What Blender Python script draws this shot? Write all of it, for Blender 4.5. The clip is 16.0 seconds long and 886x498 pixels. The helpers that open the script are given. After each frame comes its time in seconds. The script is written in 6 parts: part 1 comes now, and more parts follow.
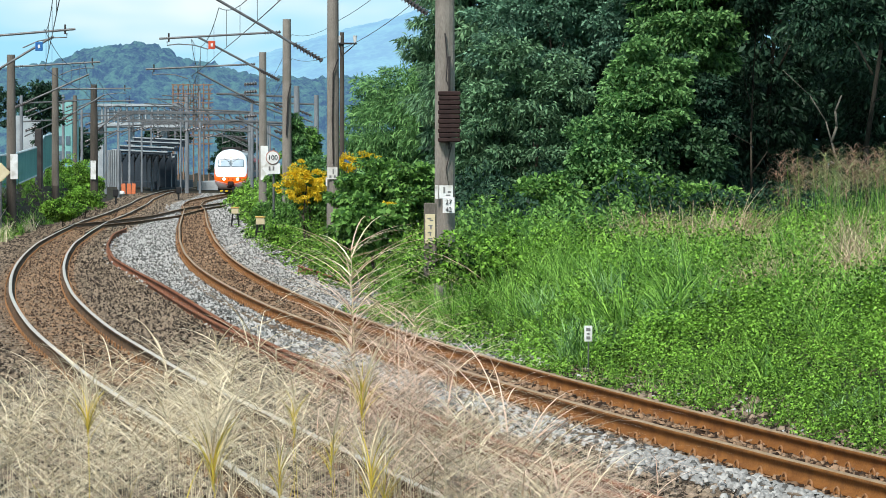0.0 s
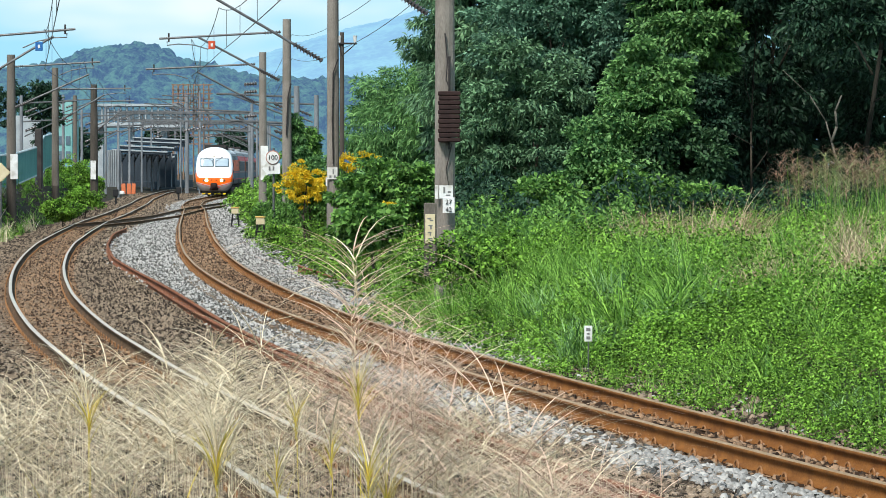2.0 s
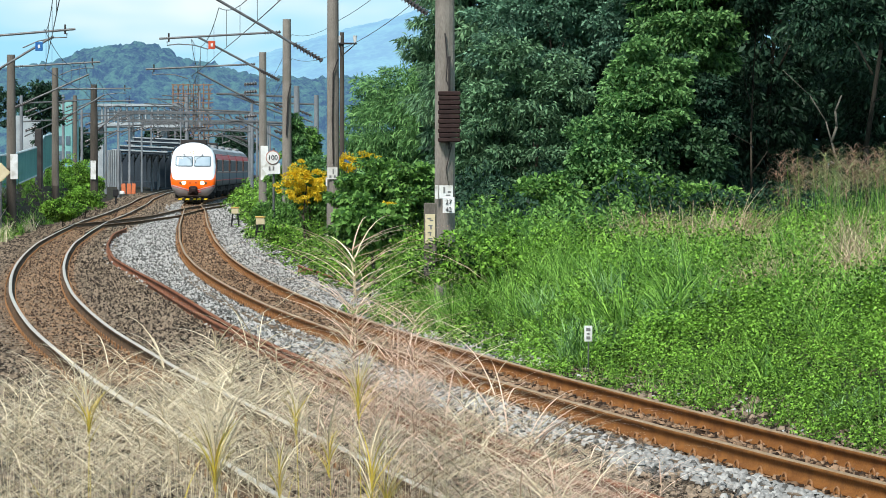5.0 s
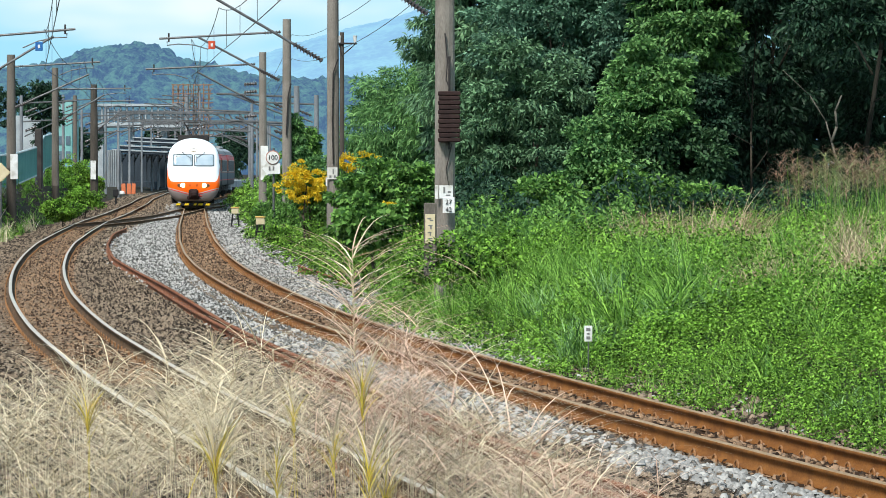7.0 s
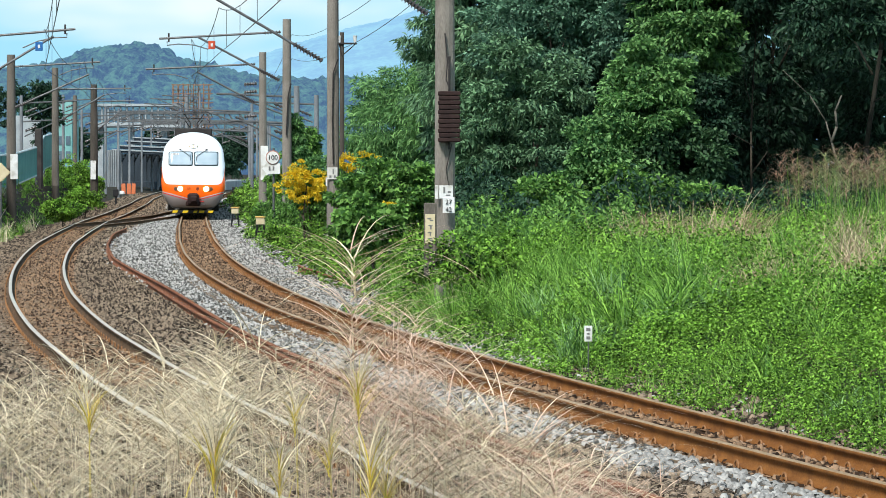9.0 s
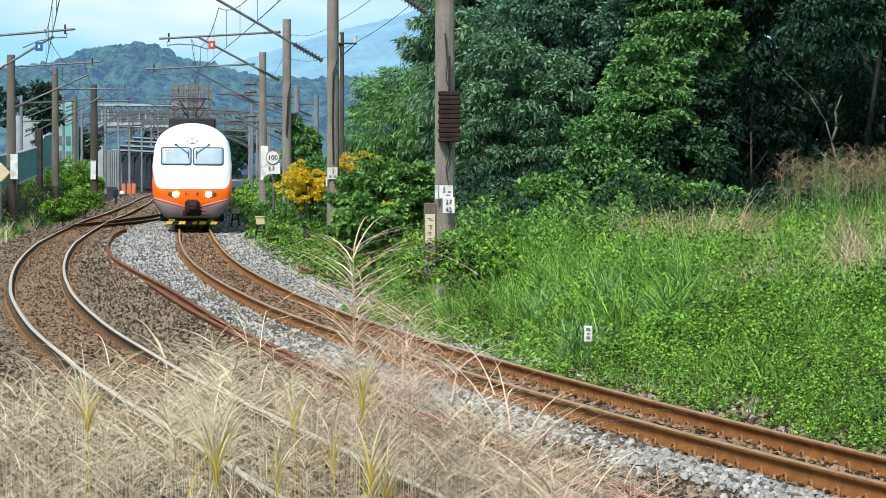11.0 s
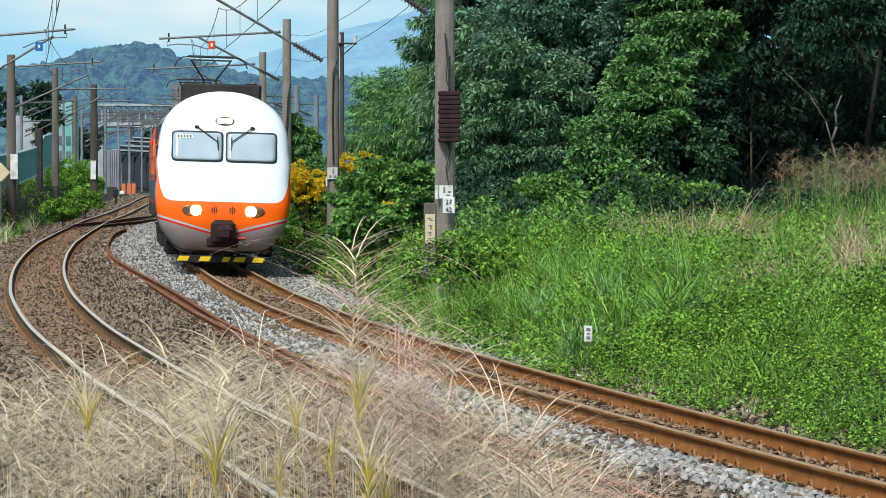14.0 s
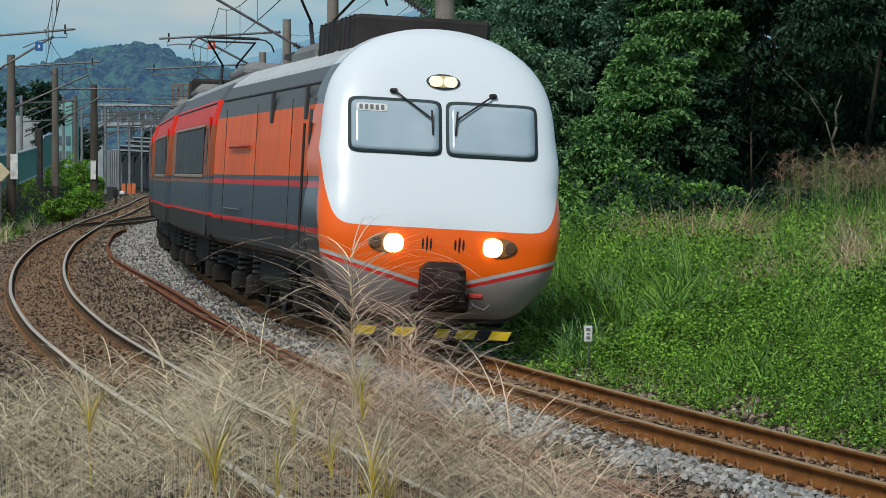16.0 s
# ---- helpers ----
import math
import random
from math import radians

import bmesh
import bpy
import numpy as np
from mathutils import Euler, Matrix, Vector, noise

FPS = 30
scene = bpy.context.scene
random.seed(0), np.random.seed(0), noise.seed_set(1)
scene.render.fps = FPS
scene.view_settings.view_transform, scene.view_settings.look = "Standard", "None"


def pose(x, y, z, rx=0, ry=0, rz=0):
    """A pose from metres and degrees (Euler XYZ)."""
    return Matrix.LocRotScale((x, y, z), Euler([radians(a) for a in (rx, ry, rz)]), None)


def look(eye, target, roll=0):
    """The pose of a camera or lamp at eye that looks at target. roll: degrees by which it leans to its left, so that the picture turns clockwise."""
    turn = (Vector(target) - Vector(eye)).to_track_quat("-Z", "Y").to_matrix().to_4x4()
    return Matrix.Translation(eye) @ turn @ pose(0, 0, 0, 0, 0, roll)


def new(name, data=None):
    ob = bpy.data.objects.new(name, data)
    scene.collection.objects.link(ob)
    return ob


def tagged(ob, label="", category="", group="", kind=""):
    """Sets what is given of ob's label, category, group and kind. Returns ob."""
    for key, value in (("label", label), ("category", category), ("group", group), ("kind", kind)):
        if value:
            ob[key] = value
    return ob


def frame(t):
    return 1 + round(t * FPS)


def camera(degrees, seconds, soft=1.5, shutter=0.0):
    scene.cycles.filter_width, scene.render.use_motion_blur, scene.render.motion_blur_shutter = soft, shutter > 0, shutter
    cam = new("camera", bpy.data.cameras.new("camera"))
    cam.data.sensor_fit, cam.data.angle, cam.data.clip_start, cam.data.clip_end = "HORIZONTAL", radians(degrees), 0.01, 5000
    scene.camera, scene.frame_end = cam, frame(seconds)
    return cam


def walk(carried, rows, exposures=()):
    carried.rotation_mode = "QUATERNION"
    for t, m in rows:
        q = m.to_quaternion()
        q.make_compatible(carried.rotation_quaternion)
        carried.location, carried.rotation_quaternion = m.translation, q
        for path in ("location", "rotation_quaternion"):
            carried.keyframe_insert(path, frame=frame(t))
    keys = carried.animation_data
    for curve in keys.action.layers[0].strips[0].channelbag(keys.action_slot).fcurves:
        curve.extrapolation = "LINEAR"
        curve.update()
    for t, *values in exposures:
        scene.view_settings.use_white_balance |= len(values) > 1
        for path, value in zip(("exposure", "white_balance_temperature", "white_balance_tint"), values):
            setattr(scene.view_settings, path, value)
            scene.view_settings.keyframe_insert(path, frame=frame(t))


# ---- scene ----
# ---- camera ----
cam = camera(14.19, 16.0, soft=0.65)
EYE = (0.0, 0.0, 2.3)
AIM = (0.0, 100.0, 0.03)
walk(cam, [(0.0, look(EYE, AIM)), (16.0, look(EYE, AIM))],
     exposures=[(0.0, 0.43), (12.0, 0.43), (13.0, 0.31), (14.0, 0.24), (14.5, 0.11), (15.0, -0.02), (15.5, -0.10), (16.0, -0.46)])

# ---- light: bright overcast afternoon ----
world = bpy.data.worlds.new("sky")
scene.world = world
world.use_nodes = True
wn, wl = world.node_tree.nodes, world.node_tree.links
wn.clear()
w_out = wn.new("ShaderNodeOutputWorld")
w_sky = wn.new("ShaderNodeTexSky")
w_sky.sky_type, w_sky.sun_disc = "NISHITA", False
w_sky.sun_elevation, w_sky.sun_rotation = radians(47), radians(204)
w_a = wn.new("ShaderNodeBackground")
w_a.inputs["Strength"].default_value = 0.13
wl.new(w_sky.outputs[0], w_a.inputs[0])
w_b = wn.new("ShaderNodeBackground")
w_tc = wn.new("ShaderNodeTexCoord")
w_map = wn.new("ShaderNodeMapping")
w_map.inputs["Scale"].default_value = (9, 9, 30)
w_noise = wn.new("ShaderNodeTexNoise")
w_noise.inputs["Scale"].default_value = 1.3
w_noise.inputs["Detail"].default_value = 3
w_ramp = wn.new("ShaderNodeValToRGB")
w_ramp.color_ramp.elements[0].position, w_ramp.color_ramp.elements[1].position = 0.40, 0.62
w_ramp.color_ramp.elements[0].color = (0.30, 0.72, 1.0, 1)
w_ramp.color_ramp.elements[1].color = (0.82, 0.95, 1.0, 1)
wl.new(w_tc.outputs["Generated"], w_map.inputs[0])
wl.new(w_map.outputs[0], w_noise.inputs[0])
wl.new(w_noise.outputs[0], w_ramp.inputs[0])
wl.new(w_ramp.outputs[0], w_b.inputs[0])
w_sep = wn.new("ShaderNodeSeparateXYZ")
wl.new(w_tc.outputs["Generated"], w_sep.inputs[0])
w_height = wn.new("ShaderNodeMapRange")
w_height.inputs["From Min"].default_value, w_height.inputs["From Max"].default_value = 0.05, 0.9
w_height.inputs["To Min"].default_value, w_height.inputs["To Max"].default_value = 0.80, 0.42
wl.new(w_sep.outputs[2], w_height.inputs[0])
wl.new(w_height.outputs[0], w_b.inputs["Strength"])
w_mix = wn.new("ShaderNodeMixShader")
w_mix.inputs[0].default_value = 0.86
wl.new(w_a.outputs[0], w_mix.inputs[1])
wl.new(w_b.outputs[0], w_mix.inputs[2])
wl.new(w_mix.outputs[0], w_out.inputs[0])

sun = new("sun", bpy.data.lights.new("sun", "SUN"))
sun.data.energy, sun.data.angle, sun.data.color = 3.7, radians(14), (1.0, 0.96, 0.89)
sun.matrix_world = look((-24, -14, 64), (0, 40, 0))


# ---- materials ----
def ramp_node(nt, stops, constant=False):
    n = nt.nodes.new("ShaderNodeValToRGB")
    cr = n.color_ramp
    if constant:
        cr.interpolation = "CONSTANT"
    cr.elements[0].position, cr.elements[0].color = stops[0][0], (*stops[0][1], 1)
    cr.elements[1].position, cr.elements[1].color = stops[-1][0], (*stops[-1][1], 1)
    for p, c in stops[1:-1]:
        cr.elements.new(p).color = (*c, 1)
    return n


def math_node(nt, op, a, b=0.0):
    n = nt.nodes.new("ShaderNodeMath")
    n.operation = op
    for i, v in enumerate((a, b)):
        if isinstance(v, (int, float)):
            n.inputs[i].default_value = v
        else:
            nt.links.new(v, n.inputs[i])
    return n.outputs[0]


def mix_node(nt, fac, a, b):
    n = nt.nodes.new("ShaderNodeMix")
    n.data_type = "RGBA"
    for i, v in ((0, fac), (6, a), (7, b)):
        if isinstance(v, (int, float)):
            n.inputs[i].default_value = v
        elif isinstance(v, tuple):
            n.inputs[i].default_value = (*v, 1)
        else:
            nt.links.new(v, n.inputs[i])
    return n.outputs[2]


def base_mat(name):
    m = bpy.data.materials.new(name)
    m.use_nodes = True
    nt = m.node_tree
    return m, nt, nt.nodes["Principled BSDF"]


def noise_out(nt, scale, detail=4, coord="Object", stretch=None):
    tc = nt.nodes.new("ShaderNodeTexCoord")
    n = nt.nodes.new("ShaderNodeTexNoise")
    n.inputs["Scale"].default_value = scale
    n.inputs["Detail"].default_value = detail
    if stretch:
        mp = nt.nodes.new("ShaderNodeMapping")
        mp.inputs["Scale"].default_value = stretch
        nt.links.new(tc.outputs[coord], mp.inputs[0])
        nt.links.new(mp.outputs[0], n.inputs[0])
    else:
        nt.links.new(tc.outputs[coord], n.inputs[0])
    return n.outputs[0]


def surface(name, dark, light, scale=3.0, fine=40.0, rough=0.7, bump=0.2, metal=0.0, stretch=None, island=0.0, stain=None):
    """Two colours mixed at two scales of noise, with fine relief; island: how far single pieces differ."""
    m, nt, bs = base_mat(name)
    big = noise_out(nt, scale, 4, stretch=stretch)
    small = noise_out(nt, fine, 3, stretch=stretch)
    f = math_node(nt, "ADD", math_node(nt, "MULTIPLY", big, 0.6), math_node(nt, "MULTIPLY", small, 0.4))
    if island:
        g = nt.nodes.new("ShaderNodeNewGeometry")
        r = math_node(nt, "MULTIPLY", math_node(nt, "SUBTRACT", g.outputs["Random Per Island"], 0.5), island)
        f = math_node(nt, "ADD", f, r)
    rp = ramp_node(nt, [(0.3, dark), (0.7, light)])
    nt.links.new(f, rp.inputs[0])
    col = rp.outputs[0]
    if stain:
        sp = ramp_node(nt, [(0.52, (0, 0, 0)), (0.68, (1, 1, 1))])
        nt.links.new(noise_out(nt, scale * 0.5, 5), sp.inputs[0])
        col = mix_node(nt, sp.outputs[0], col, stain)
    nt.links.new(col, bs.inputs["Base Color"])
    bs.inputs["Roughness"].default_value, bs.inputs["Metallic"].default_value = rough, metal
    bs.inputs["Specular IOR Level"].default_value = 0.18 if rough > 0.4 else 0.5
    if bump:
        b = nt.nodes.new("ShaderNodeBump")
        b.inputs["Strength"].default_value, b.inputs["Distance"].default_value = bump, 0.02
        nt.links.new(small, b.inputs["Height"])
        nt.links.new(b.outputs[0], bs.inputs["Normal"])
    return m


def leaf_mat(name, dark, light, shine=0.24, patch=0.6, rough=0.55, broad=0.5):
    """Leaves: each island its own tone, broad patches over the crown, and light shining through."""
    m, nt, bs = base_mat(name)
    g = nt.nodes.new("ShaderNodeNewGeometry")
    big = noise_out(nt, patch, 3)
    f = math_node(nt, "ADD", math_node(nt, "MULTIPLY", g.outputs["Random Per Island"], 0.65), math_node(nt, "ADD", math_node(nt, "MULTIPLY", math_node(nt, "SUBTRACT", big, 0.5), broad), 0.25))
    rp = ramp_node(nt, [(0.22, dark), (0.90, light)])
    nt.links.new(f, rp.inputs[0])
    nt.links.new(rp.outputs[0], bs.inputs["Base Color"])
    bs.inputs["Roughness"].default_value = rough
    bs.inputs["Specular IOR Level"].default_value = 0.18
    tr = nt.nodes.new("ShaderNodeBsdfTranslucent")
    nt.links.new(rp.outputs[0], tr.inputs[0])
    mx = nt.nodes.new("ShaderNodeMixShader")
    mx.inputs[0].default_value = shine
    nt.links.new(bs.outputs[0], mx.inputs[1])
    nt.links.new(tr.outputs[0], mx.inputs[2])
    nt.links.new(mx.outputs[0], nt.nodes["Material Output"].inputs[0])
    return m


def glow_mat(name, colour, strength):
    m, nt, bs = base_mat(name)
    bs.inputs["Emission Color"].default_value = (*colour, 1)
    bs.inputs["Emission Strength"].default_value = strength
    bs.inputs["Base Color"].default_value = (*colour, 1)
    return m


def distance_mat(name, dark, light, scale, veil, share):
    """Far backdrop: canopy tones with the haze of distance mixed in as a flat glow."""
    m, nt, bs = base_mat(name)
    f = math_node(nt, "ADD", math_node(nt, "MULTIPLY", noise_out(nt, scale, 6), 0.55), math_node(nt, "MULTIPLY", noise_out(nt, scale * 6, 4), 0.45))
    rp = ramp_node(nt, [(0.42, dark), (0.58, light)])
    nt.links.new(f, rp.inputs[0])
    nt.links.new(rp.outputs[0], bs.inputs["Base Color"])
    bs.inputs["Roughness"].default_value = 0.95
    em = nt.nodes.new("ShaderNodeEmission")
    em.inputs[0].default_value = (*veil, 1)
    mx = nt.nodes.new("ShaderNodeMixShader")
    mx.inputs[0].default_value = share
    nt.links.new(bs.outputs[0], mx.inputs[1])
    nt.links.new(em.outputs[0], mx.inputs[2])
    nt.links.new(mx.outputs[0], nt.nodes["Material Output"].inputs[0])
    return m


# earth toned extra dark so gaps between stones and weeds look shaded
M_EARTH = surface("earth", (0.014, 0.011, 0.008), (0.045, 0.035, 0.023), 0.8, 25, 0.95, 0.5, stain=(0.025, 0.04, 0.015))
M_BROWN = surface("brown_ballast", (0.035, 0.020, 0.012), (0.31, 0.20, 0.125), 1.2, 22, 0.95, 0.6, island=0.75)
M_DARKBAL = surface("dark_ballast", (0.026, 0.019, 0.014), (0.28, 0.215, 0.155), 1.0, 22, 0.95, 0.6, island=0.75)
M_GREYBAL = surface("grey_ballast", (0.085, 0.083, 0.078), (0.46, 0.45, 0.43), 1.5, 22, 0.9, 0.5, island=0.8)
# darker copies of the ballast colours, for the shade between loose stones
M_GREYGAP = surface("grey_ballast_gap_shade", (0.05, 0.047, 0.042), (0.20, 0.19, 0.175), 1.5, 9, 0.95, 0.6)
M_BROWNGAP = surface("brown_ballast_gap_shade", (0.018, 0.012, 0.008), (0.125, 0.085, 0.056), 1.2, 9, 0.95, 0.6)
M_LOOSE = surface("loose_grey_stone", (0.16, 0.157, 0.15), (0.44, 0.435, 0.42), 8, 40, 0.9, 0.5)
M_RAILSIDE = surface("rusty_rail_side", (0.12, 0.042, 0.010), (0.31, 0.125, 0.03), 4, 60, 0.8, 0.3)
M_RAILDARK = surface("dark_brown_rail_side", (0.045, 0.026, 0.014), (0.16, 0.088, 0.042), 4, 60, 0.8, 0.3)
M_RAILTOP = surface("worn_rail_head", (0.42, 0.36, 0.29), (0.66, 0.60, 0.52), 6, 60, 0.45, 0.05, metal=0.25)
M_RUSTTOP = surface("dull_rail_head", (0.26, 0.15, 0.07), (0.48, 0.32, 0.18), 6, 60, 0.5, 0.1, metal=0.3)
M_OLDRAIL = surface("red_rusted_steel", (0.11, 0.038, 0.02), (0.32, 0.125, 0.06), 3, 50, 0.85, 0.4)
M_SLEEPER = surface("stained_sleeper", (0.11, 0.075, 0.05), (0.26, 0.19, 0.13), 2, 30, 0.9, 0.4)
M_CLIP = surface("rusted_clip", (0.20, 0.09, 0.04), (0.38, 0.20, 0.09), 5, 60, 0.8, 0.2)
M_POLE = surface("weathered_concrete_pole", (0.13, 0.115, 0.10), (0.33, 0.30, 0.265), 1.4, 30, 0.9, 0.4, stretch=(3, 3, 0.5), stain=(0.15, 0.13, 0.11))
M_POLEDARK = surface("dark_stained_pole", (0.035, 0.03, 0.026), (0.11, 0.095, 0.08), 1.4, 30, 0.9, 0.4, stretch=(3, 3, 0.5))
M_POLEMID = surface("brown_stained_pole", (0.075, 0.065, 0.055), (0.21, 0.185, 0.16), 1.4, 30, 0.9, 0.4, stretch=(3, 3, 0.5))
# far metal paled towards blue, the haze of distance painted into its grey
M_FARPOLE = surface("haze_paled_far_pole", (0.10, 0.11, 0.12), (0.27, 0.29, 0.31), 1.4, 20, 0.8, 0.2, stretch=(3, 3, 0.5))
M_GALV = surface("galvanised_tube", (0.07, 0.075, 0.08), (0.18, 0.185, 0.19), 3, 40, 0.5, 0.1, metal=0.3)
M_STEELDARK = surface("dark_steel", (0.025, 0.022, 0.022), (0.07, 0.062, 0.06), 4, 50, 0.6, 0.2, metal=0.3)
M_BROWNSTEEL = surface("dark_brown_iron", (0.014, 0.008, 0.008), (0.045, 0.024, 0.022), 6, 60, 0.6, 0.2)
M_INSUL = surface("brown_insulator", (0.035, 0.03, 0.03), (0.08, 0.07, 0.07), 4, 30, 0.3, 0.05)
M_WIRE = surface("oxidised_wire", (0.03, 0.035, 0.035), (0.09, 0.1, 0.1), 4, 30, 0.5, 0)
M_WHITE = surface("white_enamel", (0.60, 0.61, 0.60), (0.80, 0.80, 0.79), 5, 60, 0.5, 0.05, stain=(0.45, 0.44, 0.40))
M_BLACK = surface("black_paint", (0.012, 0.012, 0.013), (0.03, 0.03, 0.032), 5, 60, 0.5, 0.05)
M_GREYMARK = surface("grey_lettering", (0.12, 0.12, 0.12), (0.22, 0.22, 0.22), 5, 60, 0.6, 0)
M_SIGNRED = surface("faded_red_rim", (0.30, 0.14, 0.11), (0.45, 0.24, 0.20), 5, 60, 0.6, 0)
M_SIGNBLUE = surface("blue_plate", (0.02, 0.10, 0.32), (0.04, 0.18, 0.45), 5, 60, 0.5, 0)
M_SIGNORANGE = surface("orange_red_plate", (0.50, 0.06, 0.03), (0.62, 0.12, 0.05), 5, 60, 0.5, 0)
M_LIDORANGE = surface("ochre_lid", (0.45, 0.26, 0.07), (0.62, 0.42, 0.15), 5, 60, 0.7, 0.1)
M_CREAM = surface("cream_box", (0.50, 0.42, 0.26), (0.66, 0.58, 0.40), 5, 60, 0.7, 0.1)
M_BAMBOO = leaf_mat("bamboo_leaves", (0.016, 0.052, 0.028), (0.22, 0.40, 0.21))
# wood leaves in three tones: deep shade, lit and half shade put into the colour
M_TREEDARK = leaf_mat("shade_darkened_tree_leaves", (0.004, 0.018, 0.012), (0.046, 0.105, 0.058), shine=0.1)
M_TREELIT = leaf_mat("lit_tree_leaves", (0.016, 0.056, 0.038), (0.23, 0.43, 0.28))
M_TREEMID = leaf_mat("half_shade_tree_leaves", (0.008, 0.030, 0.016), (0.095, 0.195, 0.085))
M_BLUEGRASS = leaf_mat("blue_green_grass", (0.03, 0.12, 0.035), (0.42, 0.66, 0.26))
M_DRYSEED = leaf_mat("dry_seed_heads", (0.30, 0.21, 0.13), (0.74, 0.58, 0.41))
M_BRIGHT = leaf_mat("bright_leaves", (0.022, 0.080, 0.026), (0.24, 0.46, 0.155))
M_SHRUB = leaf_mat("shrub_leaves", (0.014, 0.060, 0.018), (0.25, 0.48, 0.11))
M_WEED = leaf_mat("weed_leaves", (0.005, 0.026, 0.005), (0.29, 0.56, 0.075), shine=0.12, patch=1.4, broad=1.2)
M_GRASS = leaf_mat("green_grass", (0.022, 0.10, 0.014), (0.36, 0.64, 0.12))
M_PALEGRASS = leaf_mat("pale_green_grass", (0.18, 0.24, 0.09), (0.50, 0.54, 0.27))
M_STRAW = leaf_mat("straw_plume", (0.50, 0.40, 0.25), (0.95, 0.84, 0.62), shine=0.15, patch=2.0)
M_PINK = leaf_mat("pinkish_plume", (0.52, 0.34, 0.25), (0.94, 0.72, 0.57), shine=0.15, patch=2.0)
M_STALK = leaf_mat("yellow_green_stalk", (0.50, 0.40, 0.06), (0.86, 0.68, 0.16), shine=0.15, patch=3.0)
M_DRY = leaf_mat("dry_brown_plume", (0.25, 0.14, 0.10), (0.60, 0.41, 0.31), patch=1.0)
M_YELLOW = leaf_mat("yellow_flowers", (0.66, 0.43, 0.015), (0.92, 0.74, 0.06))
M_BARK = surface("bark", (0.025, 0.021, 0.016), (0.085, 0.074, 0.056), 5, 40, 0.95, 0.6, stretch=(2, 2, 0.4))
M_PALEBARK = surface("pale_bark", (0.055, 0.052, 0.042), (0.15, 0.14, 0.115), 5, 40, 0.95, 0.6, stretch=(2, 2, 0.4))
M_FENCE = surface("blue_green_sheet", (0.13, 0.33, 0.32), (0.25, 0.48, 0.46), 1.0, 30, 0.6, 0.1)
M_FENCECAP = surface("pale_blue_trim", (0.45, 0.56, 0.58), (0.62, 0.70, 0.72), 2, 40, 0.6, 0.1)
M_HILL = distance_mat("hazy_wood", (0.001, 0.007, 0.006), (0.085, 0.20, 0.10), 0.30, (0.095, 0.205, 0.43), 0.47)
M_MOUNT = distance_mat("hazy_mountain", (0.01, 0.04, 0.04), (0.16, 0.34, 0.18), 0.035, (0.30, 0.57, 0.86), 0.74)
# dark steel tone, lowered further so the shelter's inside looks shaded
M_STATION = surface("dark_station_steel_and_shade", (0.014, 0.022, 0.032), (0.05, 0.065, 0.08), 0.6, 10, 0.7, 0.1)
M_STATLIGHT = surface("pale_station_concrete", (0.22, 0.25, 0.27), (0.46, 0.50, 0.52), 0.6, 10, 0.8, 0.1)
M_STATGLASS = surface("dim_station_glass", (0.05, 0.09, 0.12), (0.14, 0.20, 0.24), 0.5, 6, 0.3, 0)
M_SCAFF = surface("rusty_scaffold", (0.15, 0.09, 0.06), (0.36, 0.23, 0.16), 0.6, 10, 0.8, 0.1)
M_FARORANGE = surface("orange_barrier", (0.50, 0.12, 0.05), (0.66, 0.22, 0.10), 1, 10, 0.7, 0.1)


# ---- mesh helpers ----
def np_mesh(name, verts, faces, mat, smooth=False):
    """A mesh from arrays: faces all have the same number of corners."""
    verts, faces = np.asarray(verts, np.float32), np.asarray(faces, np.int32)
    me = bpy.data.meshes.new(name)
    me.vertices.add(len(verts))
    me.vertices.foreach_set("co", verts.ravel())
    me.loops.add(faces.size)
    me.loops.foreach_set("vertex_index", faces.ravel())
    me.polygons.add(len(faces))
    me.polygons.foreach_set("loop_start", np.arange(0, faces.size, faces.shape[1], dtype=np.int32))
    if smooth:
        me.polygons.foreach_set("use_smooth", np.ones(len(faces), bool))
    me.update(calc_edges=True)
    me.materials.append(mat)
    return me


def hang(ob, parent):
    ob.parent = parent
    return ob


def part(name, bm, mat, parent=None, label="", smooth=False):
    me = bpy.data.meshes.new(name)
    bm.to_mesh(me)
    bm.free()
    me.materials.append(mat)
    if smooth:
        me.polygons.foreach_set("use_smooth", np.ones(len(me.polygons), bool))
    ob = new(name, me)
    if parent:
        ob.parent = parent
    return tagged(ob, label)


def add_box(bm, size, m=None, bevel=0.0):
    r = bmesh.ops.create_cube(bm, size=1.0, matrix=(m or Matrix()) @ Matrix.Diagonal((*size, 1)))
    if bevel:
        es = list({e for v in r["verts"] for e in v.link_edges})
        bmesh.ops.bevel(bm, geom=es, offset=bevel, segments=1, affect="EDGES", profile=0.6)
    return r


def box(size, at, bevel=0.0, turn=None):
    bm = bmesh.new()
    add_box(bm, size, Matrix.Translation(at) @ (turn or Matrix()), bevel)
    return bm


def add_rod(bm, a, b, r1, r2=None, seg=8):
    a, b = Vector(a), Vector(b)
    d = b - a
    m = Matrix.Translation((a + b) / 2) @ d.to_track_quat("Z", "Y").to_matrix().to_4x4()
    bmesh.ops.create_cone(bm, cap_ends=True, segments=seg, radius1=r1, radius2=r1 if r2 is None else r2, depth=d.length, matrix=m)


def rod(a, b, r1, r2=None, seg=8):
    bm = bmesh.new()
    add_rod(bm, a, b, r1, r2, seg)
    return bm


